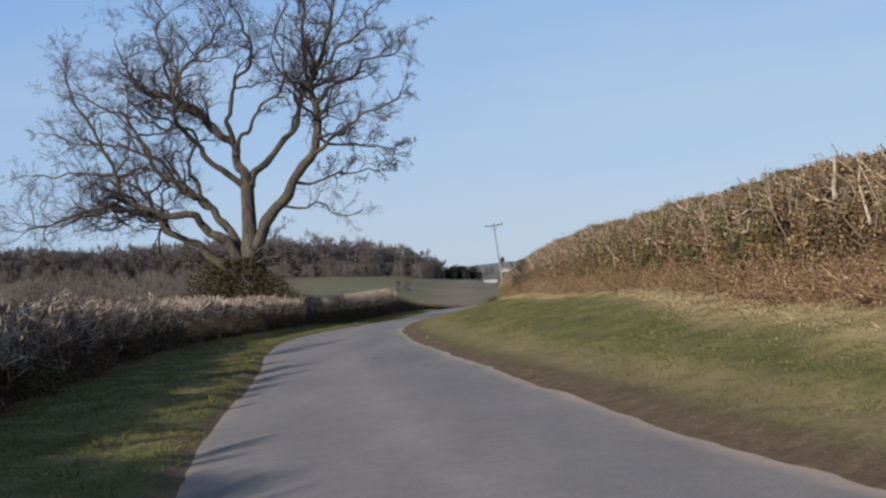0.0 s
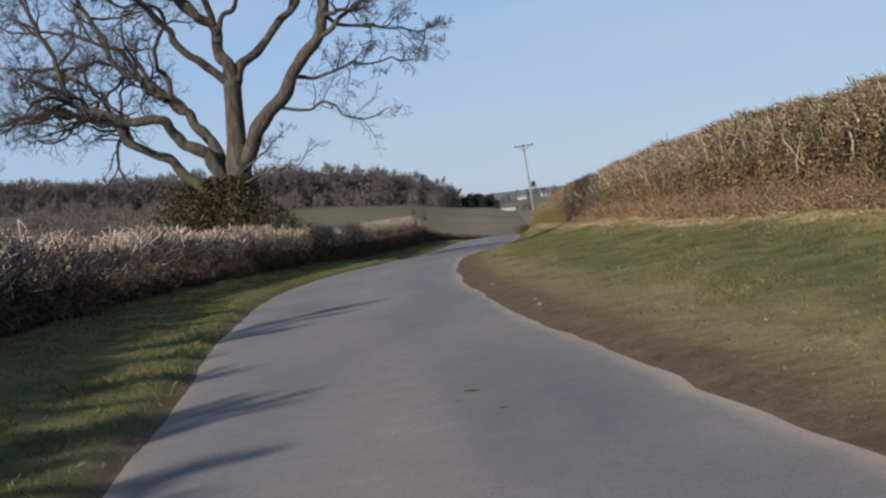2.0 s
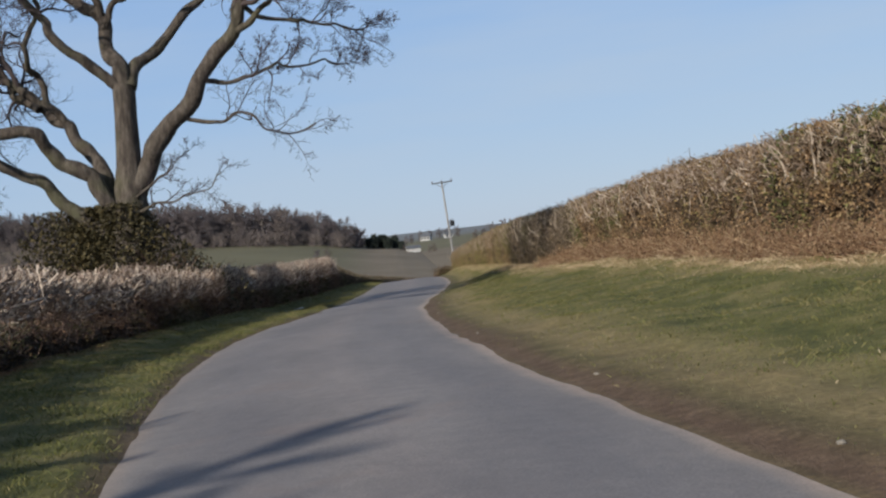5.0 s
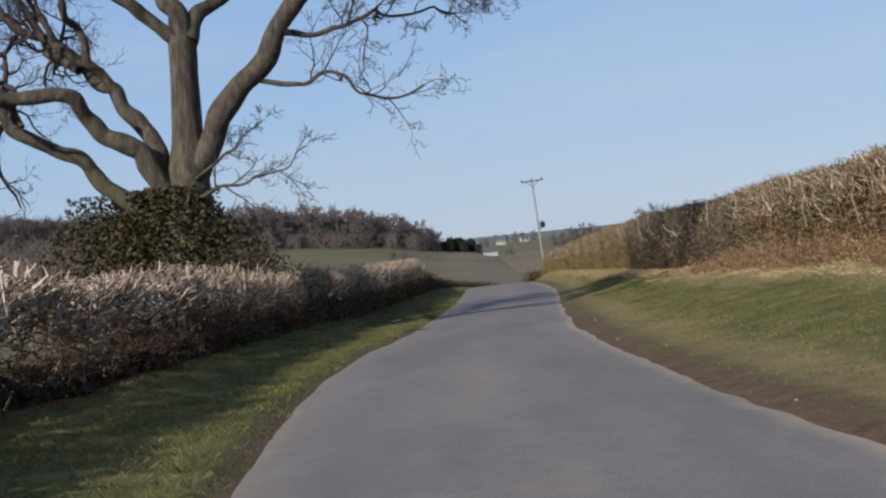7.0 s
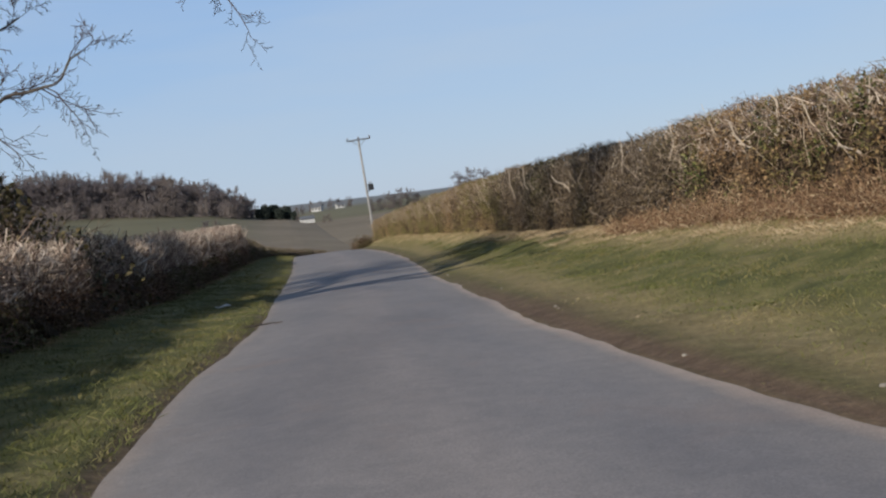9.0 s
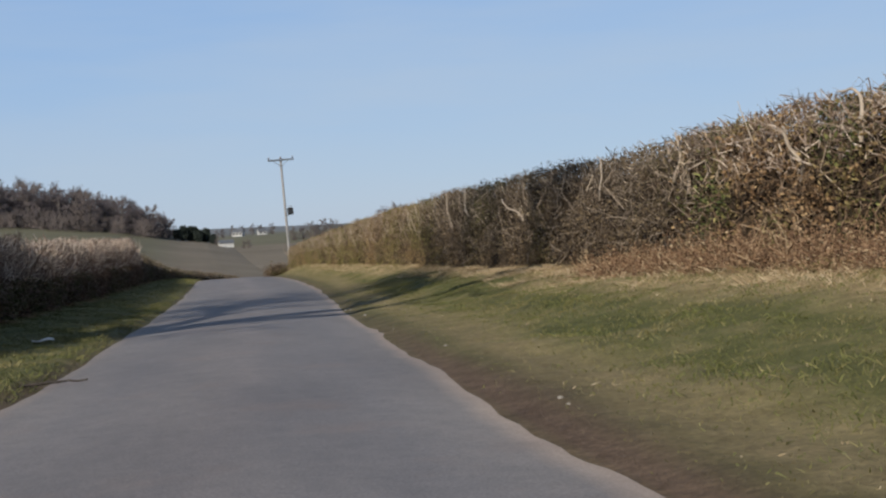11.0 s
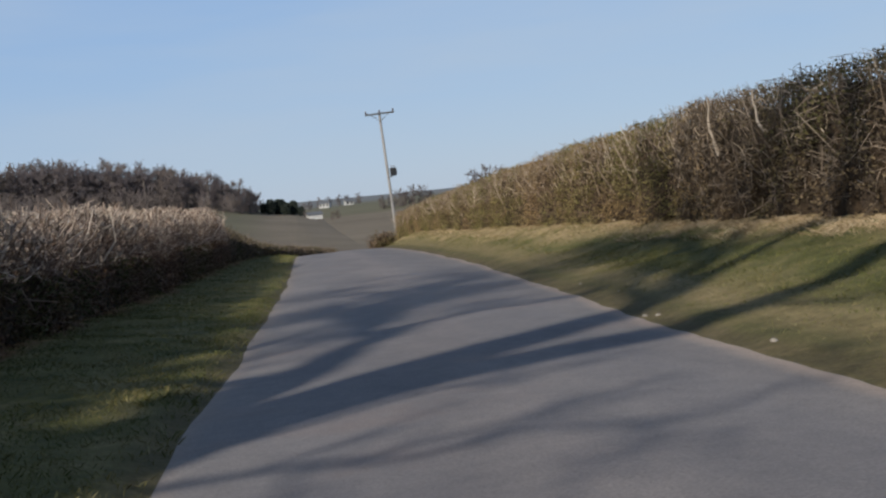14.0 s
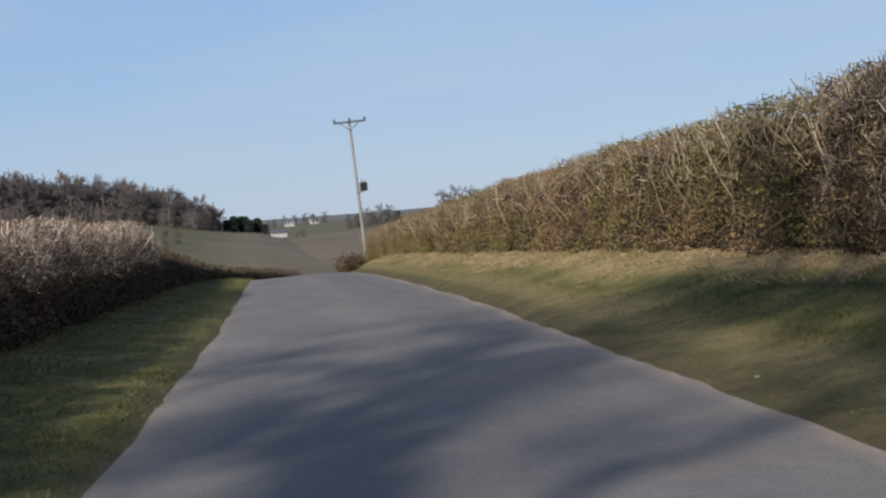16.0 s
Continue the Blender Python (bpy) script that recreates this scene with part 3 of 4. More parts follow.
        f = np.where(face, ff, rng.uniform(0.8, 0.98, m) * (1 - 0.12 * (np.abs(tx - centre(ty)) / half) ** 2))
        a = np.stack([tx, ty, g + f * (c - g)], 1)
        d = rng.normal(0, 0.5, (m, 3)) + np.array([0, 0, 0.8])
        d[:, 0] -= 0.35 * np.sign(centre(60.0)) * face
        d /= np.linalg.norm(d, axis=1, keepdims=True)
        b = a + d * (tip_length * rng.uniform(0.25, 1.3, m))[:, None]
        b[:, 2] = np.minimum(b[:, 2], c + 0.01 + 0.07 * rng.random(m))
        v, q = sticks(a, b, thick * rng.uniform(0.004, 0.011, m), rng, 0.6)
        tagged(put("tip_fringe", mesh_of("tip_fringe", v - inv, q), tip_mat, root, "pale cut tips with sunlight painted into their tone"), kind="stuff")
    # a few thick gnarled limbs laid along the road face
    for i in range(gnarled):
        gy = y0 + (i + rng.random()) * length / gnarled
        sgn = -np.sign(centre(60.0))
        f0 = rng.uniform(0.35, 0.7)
        pts = [np.array([0.0, 0.0, 0.0])]
        d = np.array([0.1 * sgn, rng.normal(0, 0.7), 0.8])
        for q in range(6):
            d = d + rng.normal(0, 0.55, 3) * np.array([0.35, 1, 0.8]) + np.array([0, 0, 0.1])
            d /= np.linalg.norm(d)
            pts.append(pts[-1] + d * rng.uniform(0.1, 0.2))
        p = np.array(pts)
        gx = centre(gy) + sgn * half * 0.92
        g = land(gx, gy)
        p += np.array([gx, gy, g + f0 * (crest(gy) - g)])
        p[:, 2] = np.minimum(p[:, 2], crest(gy) + 0.05)
        v, f = tubes([(curve(p, 3), np.linspace(rng.uniform(0.018, 0.036), 0.009, 19))], 6)
        put("gnarled_limb", mesh_of("gnarled_limb", v - inv, f), PALE_WOOD, root, "pale gnarled laid limb", smooth=True)
    # leaves
    m = int(length * leaf)
    ly = rng.uniform(y0, y1, m)
    lf = rng.uniform(0.0, leaf_top, m)
    s = np.where(rng.random(m) < 0.8, -np.sign(centre(60.0)), np.sign(centre(60.0)))
    on_top = rng.random(m) < (0.22 if leaf_top == 1.0 else 0.0)
    w = width(ly, np.minimum(lf, 0.98))
    lx = centre(ly) + np.where(on_top, rng.uniform(-1, 1, m) * half * 0.9, s * w * (0.9 + 0.16 * rng.normal(0, 1, m)))
    g = land(lx, ly)
    lz = g + np.where(on_top, rng.uniform(0.9, 1.02, m), lf) * (crest(ly) - g)
    keep = (1.5 * swell(ly, lf) + 0.5 * np.sin(ly * 3.1 + lz * 4.0 + seed) * np.sin(ly * 1.3 - lz * 5.1) + 0.6 * np.sin(ly * 7.9 + lz * 9.0)) > rng.uniform(-1.3, 0.55, m)
    p = np.stack([lx, ly, lz], 1)[keep]
    v, f = leaves(p, leaf_size * rng.uniform(0.6, 1.5, len(p)), rng, 0.3)
    tagged(put("foliage", mesh_of("foliage", v - inv, f), leaf_mat, root), kind="stuff")
    return root


hedge("hedge", "tall clipped brown hedge with pale stems and ivy on a bank", right_hedge, right_top, -4, 40.3, 0.75, PALE_STEM, LEAF_MIXED, 3, 30, 300, 3000, 0.029, 0.05, 0.06, lean=0.18, side_mat=BROWN_STEM, gnarled=34, tips=130, tip_mat=PALE_STEM, tip_low=0.5, thick=1.2, bulge=0.28)
hedge("hedge", "clipped brown hedge with bare woody stems on a bank", right_hedge, right_top, 39.3, 58.4, 0.75, PALE_STEM, LEAF_MIXED, 5, 40, 330, 2200, 0.027, 0.05, 0.06, lean=0.18, side_mat=BROWN_STEM, gnarled=10, tips=170, tip_mat=SUNLIT_STEM, tip_low=0.55, thick=1.05)
hedge("hedge", "dark bare blackthorn hedge with square-cut top", right_hedge, right_top, 57.0, 74.6, 0.8, DARK_STEM, LEAF_DARK, 7, 60, 300, 1900, 0.025, 0.06, 0.05, gnarled=5, tips=45, tip_mat=PALE_STEM, tip_low=0.5)
hedge("hedge", "olive and straw-coloured clipped hedge running down to the pole", right_hedge, right_top, 73.4, 128, 0.7, PALE_STEM, LEAF_OLIVE, 9, 26, 200, 3200, 0.021, 0.05, 0.05, lean=0.16, side_mat=BROWN_STEM, tips=80, tip_mat=PALE_STEM, tip_low=0.5, thick=1.2)
hedge("hedge", "low dense hedge with a pale clipped top, shaded towards the lane, unseen near end raised for shade", left_hedge, left_top, -3, 33.2, 0.62, SUNLIT_STEM, LEAF_RED, 11, 64, 280, 1300, 0.022, 0.03, 0.15, 0.66, 0.42, 0.13, RED_STEM, leaf_top=0.5, tips=230, tip_mat=SUNLIT_STEM, thick=1.5, tip_length=0.34, tip_low=0.42)
hedge("hedge", "low hedge of loose pale cut sticks over brambles", left_hedge, left_top, 33, 46.3, 0.6, SUNLIT_STEM, LEAF_RED, 12, 34, 130, 500, 0.022, 0.04, 0.15, 0.34, 0.6, 0.22, RED_STEM, leaf_top=0.4, tips=200, tip_mat=SUNLIT_STEM, thick=1.9, tip_length=0.3, tip_low=0.5)
hedge("hedge", "low red-brown bramble hedge with pale twiggy top", left_hedge, left_top, 46, 97, 0.65, SUNLIT_STEM, LEAF_RED, 13, 70, 250, 1200, 0.024, 0.03, 0.13, 0.64, 0.42, 0.14, RED_STEM, leaf_top=0.5, tips=240, tip_mat=SUNLIT_STEM, thick=1.2, tip_low=0.45)
hedge("hedge", "low dark hedge dropping away over the brow", left_hedge, left_top, 97, 148, 0.6, DARK_STEM, LEAF_DARK, 15, 30, 80, 400, 0.04, 0.06, 0.05)


# ---- verge growth ----
def scatter(rng, n, y0, y1, fx0, fx1):
    y = rng.uniform(y0, y1, n)
    x = fx0(y) + (fx1(y) - fx0(y)) * rng.random(n)
    return x, y


def grass():
    rng = np.random.default_rng(21)
    ps, hs = [], []
    for n, y0, y1, a, b, h in ((140000, 2, 75, lambda y: left_hedge(y) + 0.6, lambda y: left_edge(y) - 0.02, 0.06),
                               (14000, 75, 120, lambda y: left_hedge(y) + 0.6, lambda y: left_edge(y) - 0.05, 0.09),
                               (250000, 2, 75, lambda y: right_edge(y) + 0.12, lambda y: right_hedge(y) - 1.2, 0.055),
                               (26000, 75, 125, lambda y: right_edge(y) + 0.05, lambda y: right_hedge(y) - 0.8, 0.09)):
        x, y = scatter(rng, n, y0, y1, a, b)
        dr = x - right_edge(y)
        bare = (dr > 0) & (dr < 1.4) & (rng.random(n) < 0.95 - 0.6 * dr)
        clump = lumps(x * 2.3, y * 2.1) + rng.normal(0, 0.6, n) > -0.5
        ok = ~bare & clump
        x, y = x[ok], y[ok]
        ps.append(np.stack([x, y, land(x, y) - 0.01], 1))
        low = np.clip(0.45 + 0.4 * np.abs(x - right_edge(y)), 0.45, 1.0)
        hs.append(low * h * rng.uniform(0.5, 1.5, len(x)) * (1 + 0.5 * np.clip(lumps(x, y * 0.8), 0, 1)))
    p, h = np.concatenate(ps), np.concatenate(hs)
    v, f = blades(p, h * 0.62, rng, 0.7, 0.004)
    tagged(put("grass", mesh_of("grass", v, f), BLADE), "short winter grass on the verges, green with dry tips", "grass", kind="stuff")


def dry_grass():
    rng = np.random.default_rng(22)
    ps, hs = [], []
    for n, y0, y1, a, b in ((90000, 0, 75, lambda y: right_hedge(y) - 3.0 + 1.2 * smooth(y, 55, 68), lambda y: right_hedge(y) - 0.8), (14000, 75, 128, lambda y: right_hedge(y) - 1.35, lambda y: right_hedge(y) - 0.5),
                            (9000, 4, 100, lambda y: left_hedge(y) + 0.45, lambda y: left_hedge(y) + 1.1), (4200, 4, 70, lambda y: right_edge(y) + 0.45, lambda y: right_edge(y) + 1.8)):
        x, y = scatter(rng, n, y0, y1, a, b)
        ok = lumps(x * 1.4 + 3, y * 1.1) + rng.normal(0, 0.45, n) > 0.25
        x, y = x[ok], y[ok]
        ps.append(np.stack([x, y, land(x, y) - 0.01], 1))
        hs.append(rng.uniform(0.035, 0.11, len(x)) * np.where(right_hedge(y) - x > 2.4, 0.35, 1.0))
    v, f = blades(np.concatenate(ps), np.concatenate(hs), rng, 0.9, 0.0038)
    tagged(put("dry_grass", mesh_of("dry_grass", v, f), STRAW), "pale dead grass in tussocks below the hedges", "grass", kind="stuff")


def bracken():
    rng = np.random.default_rng(23)
    n = 12000
    x, y = scatter(rng, n, -2, 60, lambda y: right_hedge(y) - 1.7, lambda y: right_hedge(y) - 0.6)
    ok = lumps(x * 0.9, y * 0.7) + rng.normal(0, 0.5, n) > -0.5
    x, y = x[ok], y[ok]
    n = len(x)
    a = np.stack([x, y, land(x, y)], 1)
    d = rng.normal(0, 1, (n, 3))
    d[:, 2] = np.abs(d[:, 2]) * 0.7 + 0.25
    d /= np.linalg.norm(d, axis=1, keepdims=True)
    ln = rng.uniform(0.18, 0.72, n) * (1 - 0.5 * smooth(y, 50, 64))
    b = a + d * ln[:, None]
    root = thing("bracken", (5.5, 30, float(land(5.5, 30))), "flattened rust-brown dead bracken at the foot of the hedge", "bracken", kind="stuff")
    inv = np.array(root.location)
    v, f = sticks(a, b, rng.uniform(0.003, 0.007, n), rng, 0.4)
    put("stalks", mesh_of("stalks", v - inv, f), BRACKEN, root)
    t = rng.random((n, 15, 1))
    p = (a[:, None] * (1 - t) + b[:, None] * t).reshape(-1, 3) + rng.normal(0, 0.035, (n * 15, 3))
    v, f = leaves(p, rng.uniform(0.009, 0.026, len(p)), rng, 0.5)
    put("fronds", mesh_of("fronds", v - inv, f), BRACKEN, root)


grass()
dry_grass()
bracken()


# ---- trees ----
def branch(rng, p, d, length, r, level, out, wob, lift, depth, kids, spread=0.0):
    """Adds a crooked branch and all that grows from it to out[level]."""
    k = max(4, int(5 + 3 * (length > 1.5) + 3 * (length > 3)))
    pts, dirs = [np.array(p)], []
    d = np.array(d) / np.linalg.norm(d)
    for i in range(k):
        d = d + rng.normal(0, wob, 3) + np.array([0, 0, lift])
        d /= np.linalg.norm(d)
        pts.append(pts[-1] + d * length / k)
        dirs.append(d)
    pts = np.array(pts)
    rad = r * (1 - 0.75 * np.linspace(0, 1, k + 1))
    out[level].append((pts, rad))
    if level < depth:
        grow(rng, pts, rad, length, level, out, wob, lift, depth, kids, spread)


def grow(rng, pts, rad, length, level, out, wob, lift, depth, kids, spread=0.0):
    """Side branches along a line; spread: how far they turn away from the middle of the crown."""
    n = kids[min(level, len(kids) - 1)]
    for t in np.linspace(0.22, 1.0, n) + rng.uniform(-0.05, 0.05, n):
        t = min(max(t, 0.05), 1.0)
        s = t * (len(pts) - 1)
        i = min(int(s), len(pts) - 2)
        p = pts[i] + (pts[i + 1] - pts[i]) * (s - i)
        d = pts[i + 1] - pts[i]
        d = d / np.linalg.norm(d)
        side = rng.normal(0, 1, 3)
        side -= side @ d * d
        side /= np.linalg.norm(side)
        ang = rng.uniform(0.5, 1.15) if t < 0.97 else 0.3
        nd = d * math.cos(ang) + side * math.sin(ang)
        if spread:
            away = p - np.array([0.2, 0.0, 6.0])
            nd = nd + spread * away / (np.linalg.norm(away) + 1e-6)
        r = np.interp(s, np.arange(len(rad)), rad)
        branch(rng, p, nd, length * rng.uniform(0.32, 0.58) * (1.15 - 0.45 * t), min(max(r * rng.uniform(0.42, 0.7), 0.005), 0.085), level + 1, out, wob, lift, depth, kids, spread)


def oak():
    rng = np.random.default_rng(42)
    ox, oy = -8.77, 54.4
    oz = float(land(ox, oy))
    root = thing("oak_tree", (ox, oy, oz), "old bare spreading oak with ivy round its foot behind the hedge", "tree")
    trunk = curve([(-0.1, 0, -0.3), (0.0, 0, 1.2), (0.3, 0.05, 2.8), (0.45, 0.05, 4.3), (0.52, 0, 5.6), (0.55, 0, 6.5)], 4)
    v, f = tubes([(trunk, np.interp(np.linspace(0, 1, len(trunk)), [0, 0.2, 0.42, 0.6, 0.8, 1], [1.0, 0.74, 0.53, 0.36, 0.30, 0.29]))], 14)
    v[:, :2] *= 1 + 0.05 * np.sin(np.arctan2(v[:, 1:2], v[:, 0:1]) * 5 + v[:, 2:3])
    put("trunk", mesh_of("trunk", v, f), BARK, root, smooth=True)
    out = {1: [], 2: [], 3: [], 4: [], 5: []}

    def limb(r0, r1, *pts):
        """A crooked limb, thick at its start and thin at its end, with all the branches that it carries."""
        ctrl = np.array(pts, float)
        ctrl[1:] += rng.normal(0, 0.06, ctrl[1:].shape)
        p = curve(ctrl, 7)
        along = np.concatenate([[0], np.cumsum(np.linalg.norm(np.diff(p, axis=0), axis=1))])
        for wave, amp in ((2.1, 0.11), (1.1, 0.07), (0.6, 0.03)):
            p += amp * (0.4 if r0 > 0.19 else 0.8) * np.minimum(along, 1.0)[:, None] * np.sin(along[:, None] * 2 * np.pi / wave + rng.uniform(0, 6.28, 3)) * np.array([1, 1, 0.8])
        rad = np.interp(np.linspace(0, 1, len(p)), [0, 0.3, 0.7, 1], [r0, 0.7 * r0, 0.42 * r0, min(r1, 0.03)])
        v, f = tubes([(p, rad * (1 + 0.06 * np.sin(np.arange(len(p)) * 0.9 + r0 * 40)))], 10)
        put("limb", mesh_of("limb", v, f), BARK, root, smooth=True)
        length = np.linalg.norm(np.diff(p, axis=0), axis=1).sum()
        small, light = r0 < 0.07, r0 < 0.125
        n0 = len(p) // 6 if light else len(p) // 4
        reach = length * 0.7 if small else min(0.6 * length, 3.6) if light else max(4.0, min(0.72 * length, 6.4))
        grow(rng, p[n0:], rad[n0:], reach, 1, out, 0.22 if small else 0.33, 0.03, 4 if small else 5, [0, 9 if small else 12 if light else 22, 8, 6, 4], 0.0 if small else 0.22)

    limb(0.3, 0.06, (0.5, 0.0, 3.4), (1.1, -0.1, 4.5), (2.0, -0.3, 5.6), (2.9, -0.5, 6.6), (3.9, -0.6, 7.8), (4.1, -0.8, 8.8), (4.0, -0.9, 10.1), (4.1, -1.0, 10.9), (5.0, -1.2, 12.4), (5.3, -1.4, 13.5), (5.7, -1.5, 14.6))
    limb(0.2, 0.05, (0.7, 0.0, 6.4), (1.0, 0.3, 7.0), (1.5, 0.6, 7.6), (2.3, 0.8, 8.3), (2.9, 1.1, 9.2), (3.3, 1.4, 10.5), (3.6, 1.7, 11.7), (3.4, 1.9, 13.1), (3.7, 2.2, 14.4), (3.3, 2.5, 15.8))
    limb(0.25, 0.05, (0.6, 0.0, 6.3), (0.4, 0.1, 7.1), (0.2, 0.2, 7.6), (0.1, 0.3, 8.4), (-0.6, 0.4, 9.0), (-1.6, 0.5, 10.0), (-2.4, 0.6, 10.6), (-3.2, 0.7, 10.9), (-3.8, 0.8, 11.5), (-4.4, 0.9, 12.2), (-4.9, 1.0, 13.6))
    limb(0.11, 0.04, (-1.9, 0.5, 10.1), (-2.5, 0.8, 10.9), (-2.6, 1.1, 11.8), (-2.7, 1.4, 12.7), (-3.0, 1.6, 13.9), (-2.7, 1.9, 15.0), (-3.3, 2.2, 16.3))
    limb(0.12, 0.04, (0.1, 0.3, 8.4), (0.1, 0.0, 9.7), (0.4, -0.3, 10.6), (1.1, -0.6, 11.6), (1.5, -0.9, 12.5), (1.2, -1.2, 13.5), (0.9, -1.5, 14.4))
    limb(0.1, 0.04, (0.2, 0.2, 8.1), (0.6, -0.1, 8.7), (1.1, -0.5, 9.1), (1.9, -0.9, 9.8), (2.7, -1.2, 10.5), (3.1, -1.5, 11.4), (2.9, -1.9, 12.6), (3.3, -2.2, 13.7), (3.0, -2.6, 14.9))
    limb(0.16, 0.04, (0.5, 0.0, 6.4), (-0.2, -0.2, 6.9), (-0.8, -0.5, 7.7), (-1.5, -0.7, 8.6), (-1.9, -1.0, 9.6), (-1.9, -1.2, 10.6), (-1.3, -1.5, 11.6), (-0.8, -1.7, 12.2), (0.3, -2.0, 12.8), (0.6, -2.2, 14.0))
    limb(0.24, 0.05, (-0.1, -0.2, 3.2), (-0.6, -0.4, 4.0), (-1.0, -0.5, 4.5), (-1.5, -0.6, 4.9), (-1.8, -0.8, 5.3), (-2.7, -1.0, 5.4), (-3.3, -1.1, 5.6), (-4.0, -1.2, 6.0), (-4.6, -1.4, 6.4), (-4.8, -1.5, 7.7), (-5.3, -1.7, 8.9), (-6.0, -1.9, 10.6), (-6.4, -2.0, 11.6))
    limb(0.22, 0.05, (-0.1, 0.2, 3.4), (-0.5, 0.4, 4.3), (-0.8, 0.6, 5.1), (-1.2, 0.8, 5.6), (-1.7, 1.0, 5.8), (-2.3, 1.2, 6.6), (-2.8, 1.5, 7.0), (-3.6, 1.7, 7.6), (-4.4, 1.9, 9.2), (-5.1, 2.1, 10.4), (-6.2, 2.3, 11.1), (-7.5, 2.5, 12.0))
    limb(0.21, 0.04, (-0.3, -0.3, 2.5), (-0.9, -0.3, 3.1), (-1.5, -0.3, 3.7), (-2.0, -0.4, 4.2), (-3.0, -0.4, 4.9), (-3.7, -0.4, 5.5), (-4.5, -0.4, 5.8), (-5.3, -0.4, 6.1), (-6.3, -0.4, 6.1), (-7.3, -0.5, 5.9), (-8.4, -0.5, 5.7), (-9.4, -0.5, 5.6))
    limb(0.1, 0.03, (-3.0, -0.3, 4.9), (-3.5, 0.0, 5.8), (-4.1, 0.3, 6.7), (-5.0, 0.6, 7.4), (-6.1, 0.9, 7.9), (-7.7, 1.2, 7.9), (-9.4, 1.5, 8.1))
    limb(0.12, 0.03, (-2.0, 1.0, 6.2), (-2.8, 1.4, 6.8), (-3.6, 1.8, 8.1), (-4.8, 2.2, 8.7), (-5.9, 2.7, 9.3), (-7.4, 3.1, 9.4), (-8.9, 3.5, 10.2))
    limb(0.11, 0.03, (-1.2, 0.8, 5.6), (-1.7, 0.4, 6.7), (-2.0, 0.0, 7.5), (-1.5, -0.4, 8.3), (-1.5, -0.8, 9.2), (-2.8, -1.2, 9.3), (-3.5, -1.6, 10.2), (-4.0, -2.0, 11.2))
    limb(0.065, 0.025, (1.9, -0.3, 5.4), (2.8, -0.5, 5.1), (3.6, -0.7, 5.2), (4.0, -1.0, 4.9), (4.8, -1.2, 4.7), (5.5, -1.4, 4.7))
    limb(0.08, 0.025, (2.7, -0.4, 6.3), (3.3, -0.2, 6.2), (3.9, -0.1, 6.3), (4.7, 0.1, 6.6), (5.5, 0.3, 6.6), (6.5, 0.5, 6.6))
    limb(0.1, 0.03, (3.8, -0.6, 7.5), (4.4, -0.9, 7.8), (5.0, -1.2, 8.2), (5.7, -1.6, 8.7), (6.8, -1.9, 8.9), (8.0, -2.2, 9.5))
    limb(0.1, 0.03, (4.1, -0.9, 9.6), (4.9, -0.6, 10.2), (5.4, -0.3, 10.6), (6.5, 0.0, 11.4), (7.7, 0.3, 11.8), (8.5, 0.6, 12.8))
    limb(0.09, 0.03, (4.1, -1.0, 10.9), (5.4, -1.5, 11.7), (6.5, -1.9, 12.3), (7.1, -2.4, 13.2))
    limb(0.075, 0.03, (4.0, -0.7, 8.2), (4.8, -0.1, 7.7), (5.8, 0.6, 7.7), (6.7, 1.2, 7.6), (7.4, 1.8, 7.7))
    limb(0.055, 0.015, (0.4, -0.4, 3.0), (1.0, -0.7, 3.1), (1.6, -0.9, 3.2), (2.3, -1.1, 3.3), (3.2, -1.2, 3.7))
    limb(0.045, 0.012, (0.6, -0.4, 3.4), (1.1, -0.2, 3.8), (1.5, 0.1, 4.0), (2.0, 0.3, 4.4))
    v, f = tubes([(curve(p, 2), np.interp(np.linspace(0, 1, 2 * len(p) - 1), np.linspace(0, 1, len(p)), r)) for p, r in out[2] + out[3]], 5)
    tagged(put("branchwork", mesh_of("branchwork", v, f), TWIG, root, smooth=True), kind="stuff")
    v, f = tubes([(p[::2] if len(p) > 4 else p, np.maximum(r[::2] if len(p) > 4 else r, 0.005)) for p, r in out[4] + out[5]], 3)
    tagged(put("twig_spray", mesh_of("twig_spray", v, f), TWIG, root, "fine reddish winter twigs"), kind="stuff")
    # ivy and scrub round the foot
    n = 24000
    h = rng.uniform(0, 1, n) ** 0.8
    a = rng.uniform(0, 2 * np.pi, n)
    rr = (0.62 + 1.2 * np.clip(1 - h * 1.1, 0, 1) ** 0.9 + 0.3 * np.sin(3 * a + 5 * h) + 0.15 * np.sin(7 * a + 11 * h)) * rng.uniform(0.35, 1.25, n)
    p = np.stack([rr * np.cos(a) * 1.5 - 0.35, rr * np.sin(a), 0.1 + h * 3.2], 1)
    v, f = leaves(p, rng.uniform(0.03, 0.075, n), rng, 0.3)
    put("ivy", mesh_of("ivy", v, f), IVY, root, "dark ivy round the foot")
    n = 1800
    a = np.stack([rng.uniform(-2.6, 1.9, n), rng.uniform(-1.2, 1.2, n), rng.uniform(0, 1.2, n)], 1)
    d = rng.normal(0, 0.5, (n, 3))
    d[:, 2] = rng.uniform(0.4, 1.0, n)
    v, f = sticks(a, a + d * rng.uniform(0.4, 1.1, n)[:, None], rng.uniform(0.004, 0.01, n), rng, 0.3)
    tagged(put("sucker_growth", mesh_of("sucker_growth", v, f), RED_STEM, root, "thin red-brown shoots"), kind="stuff")


oak()


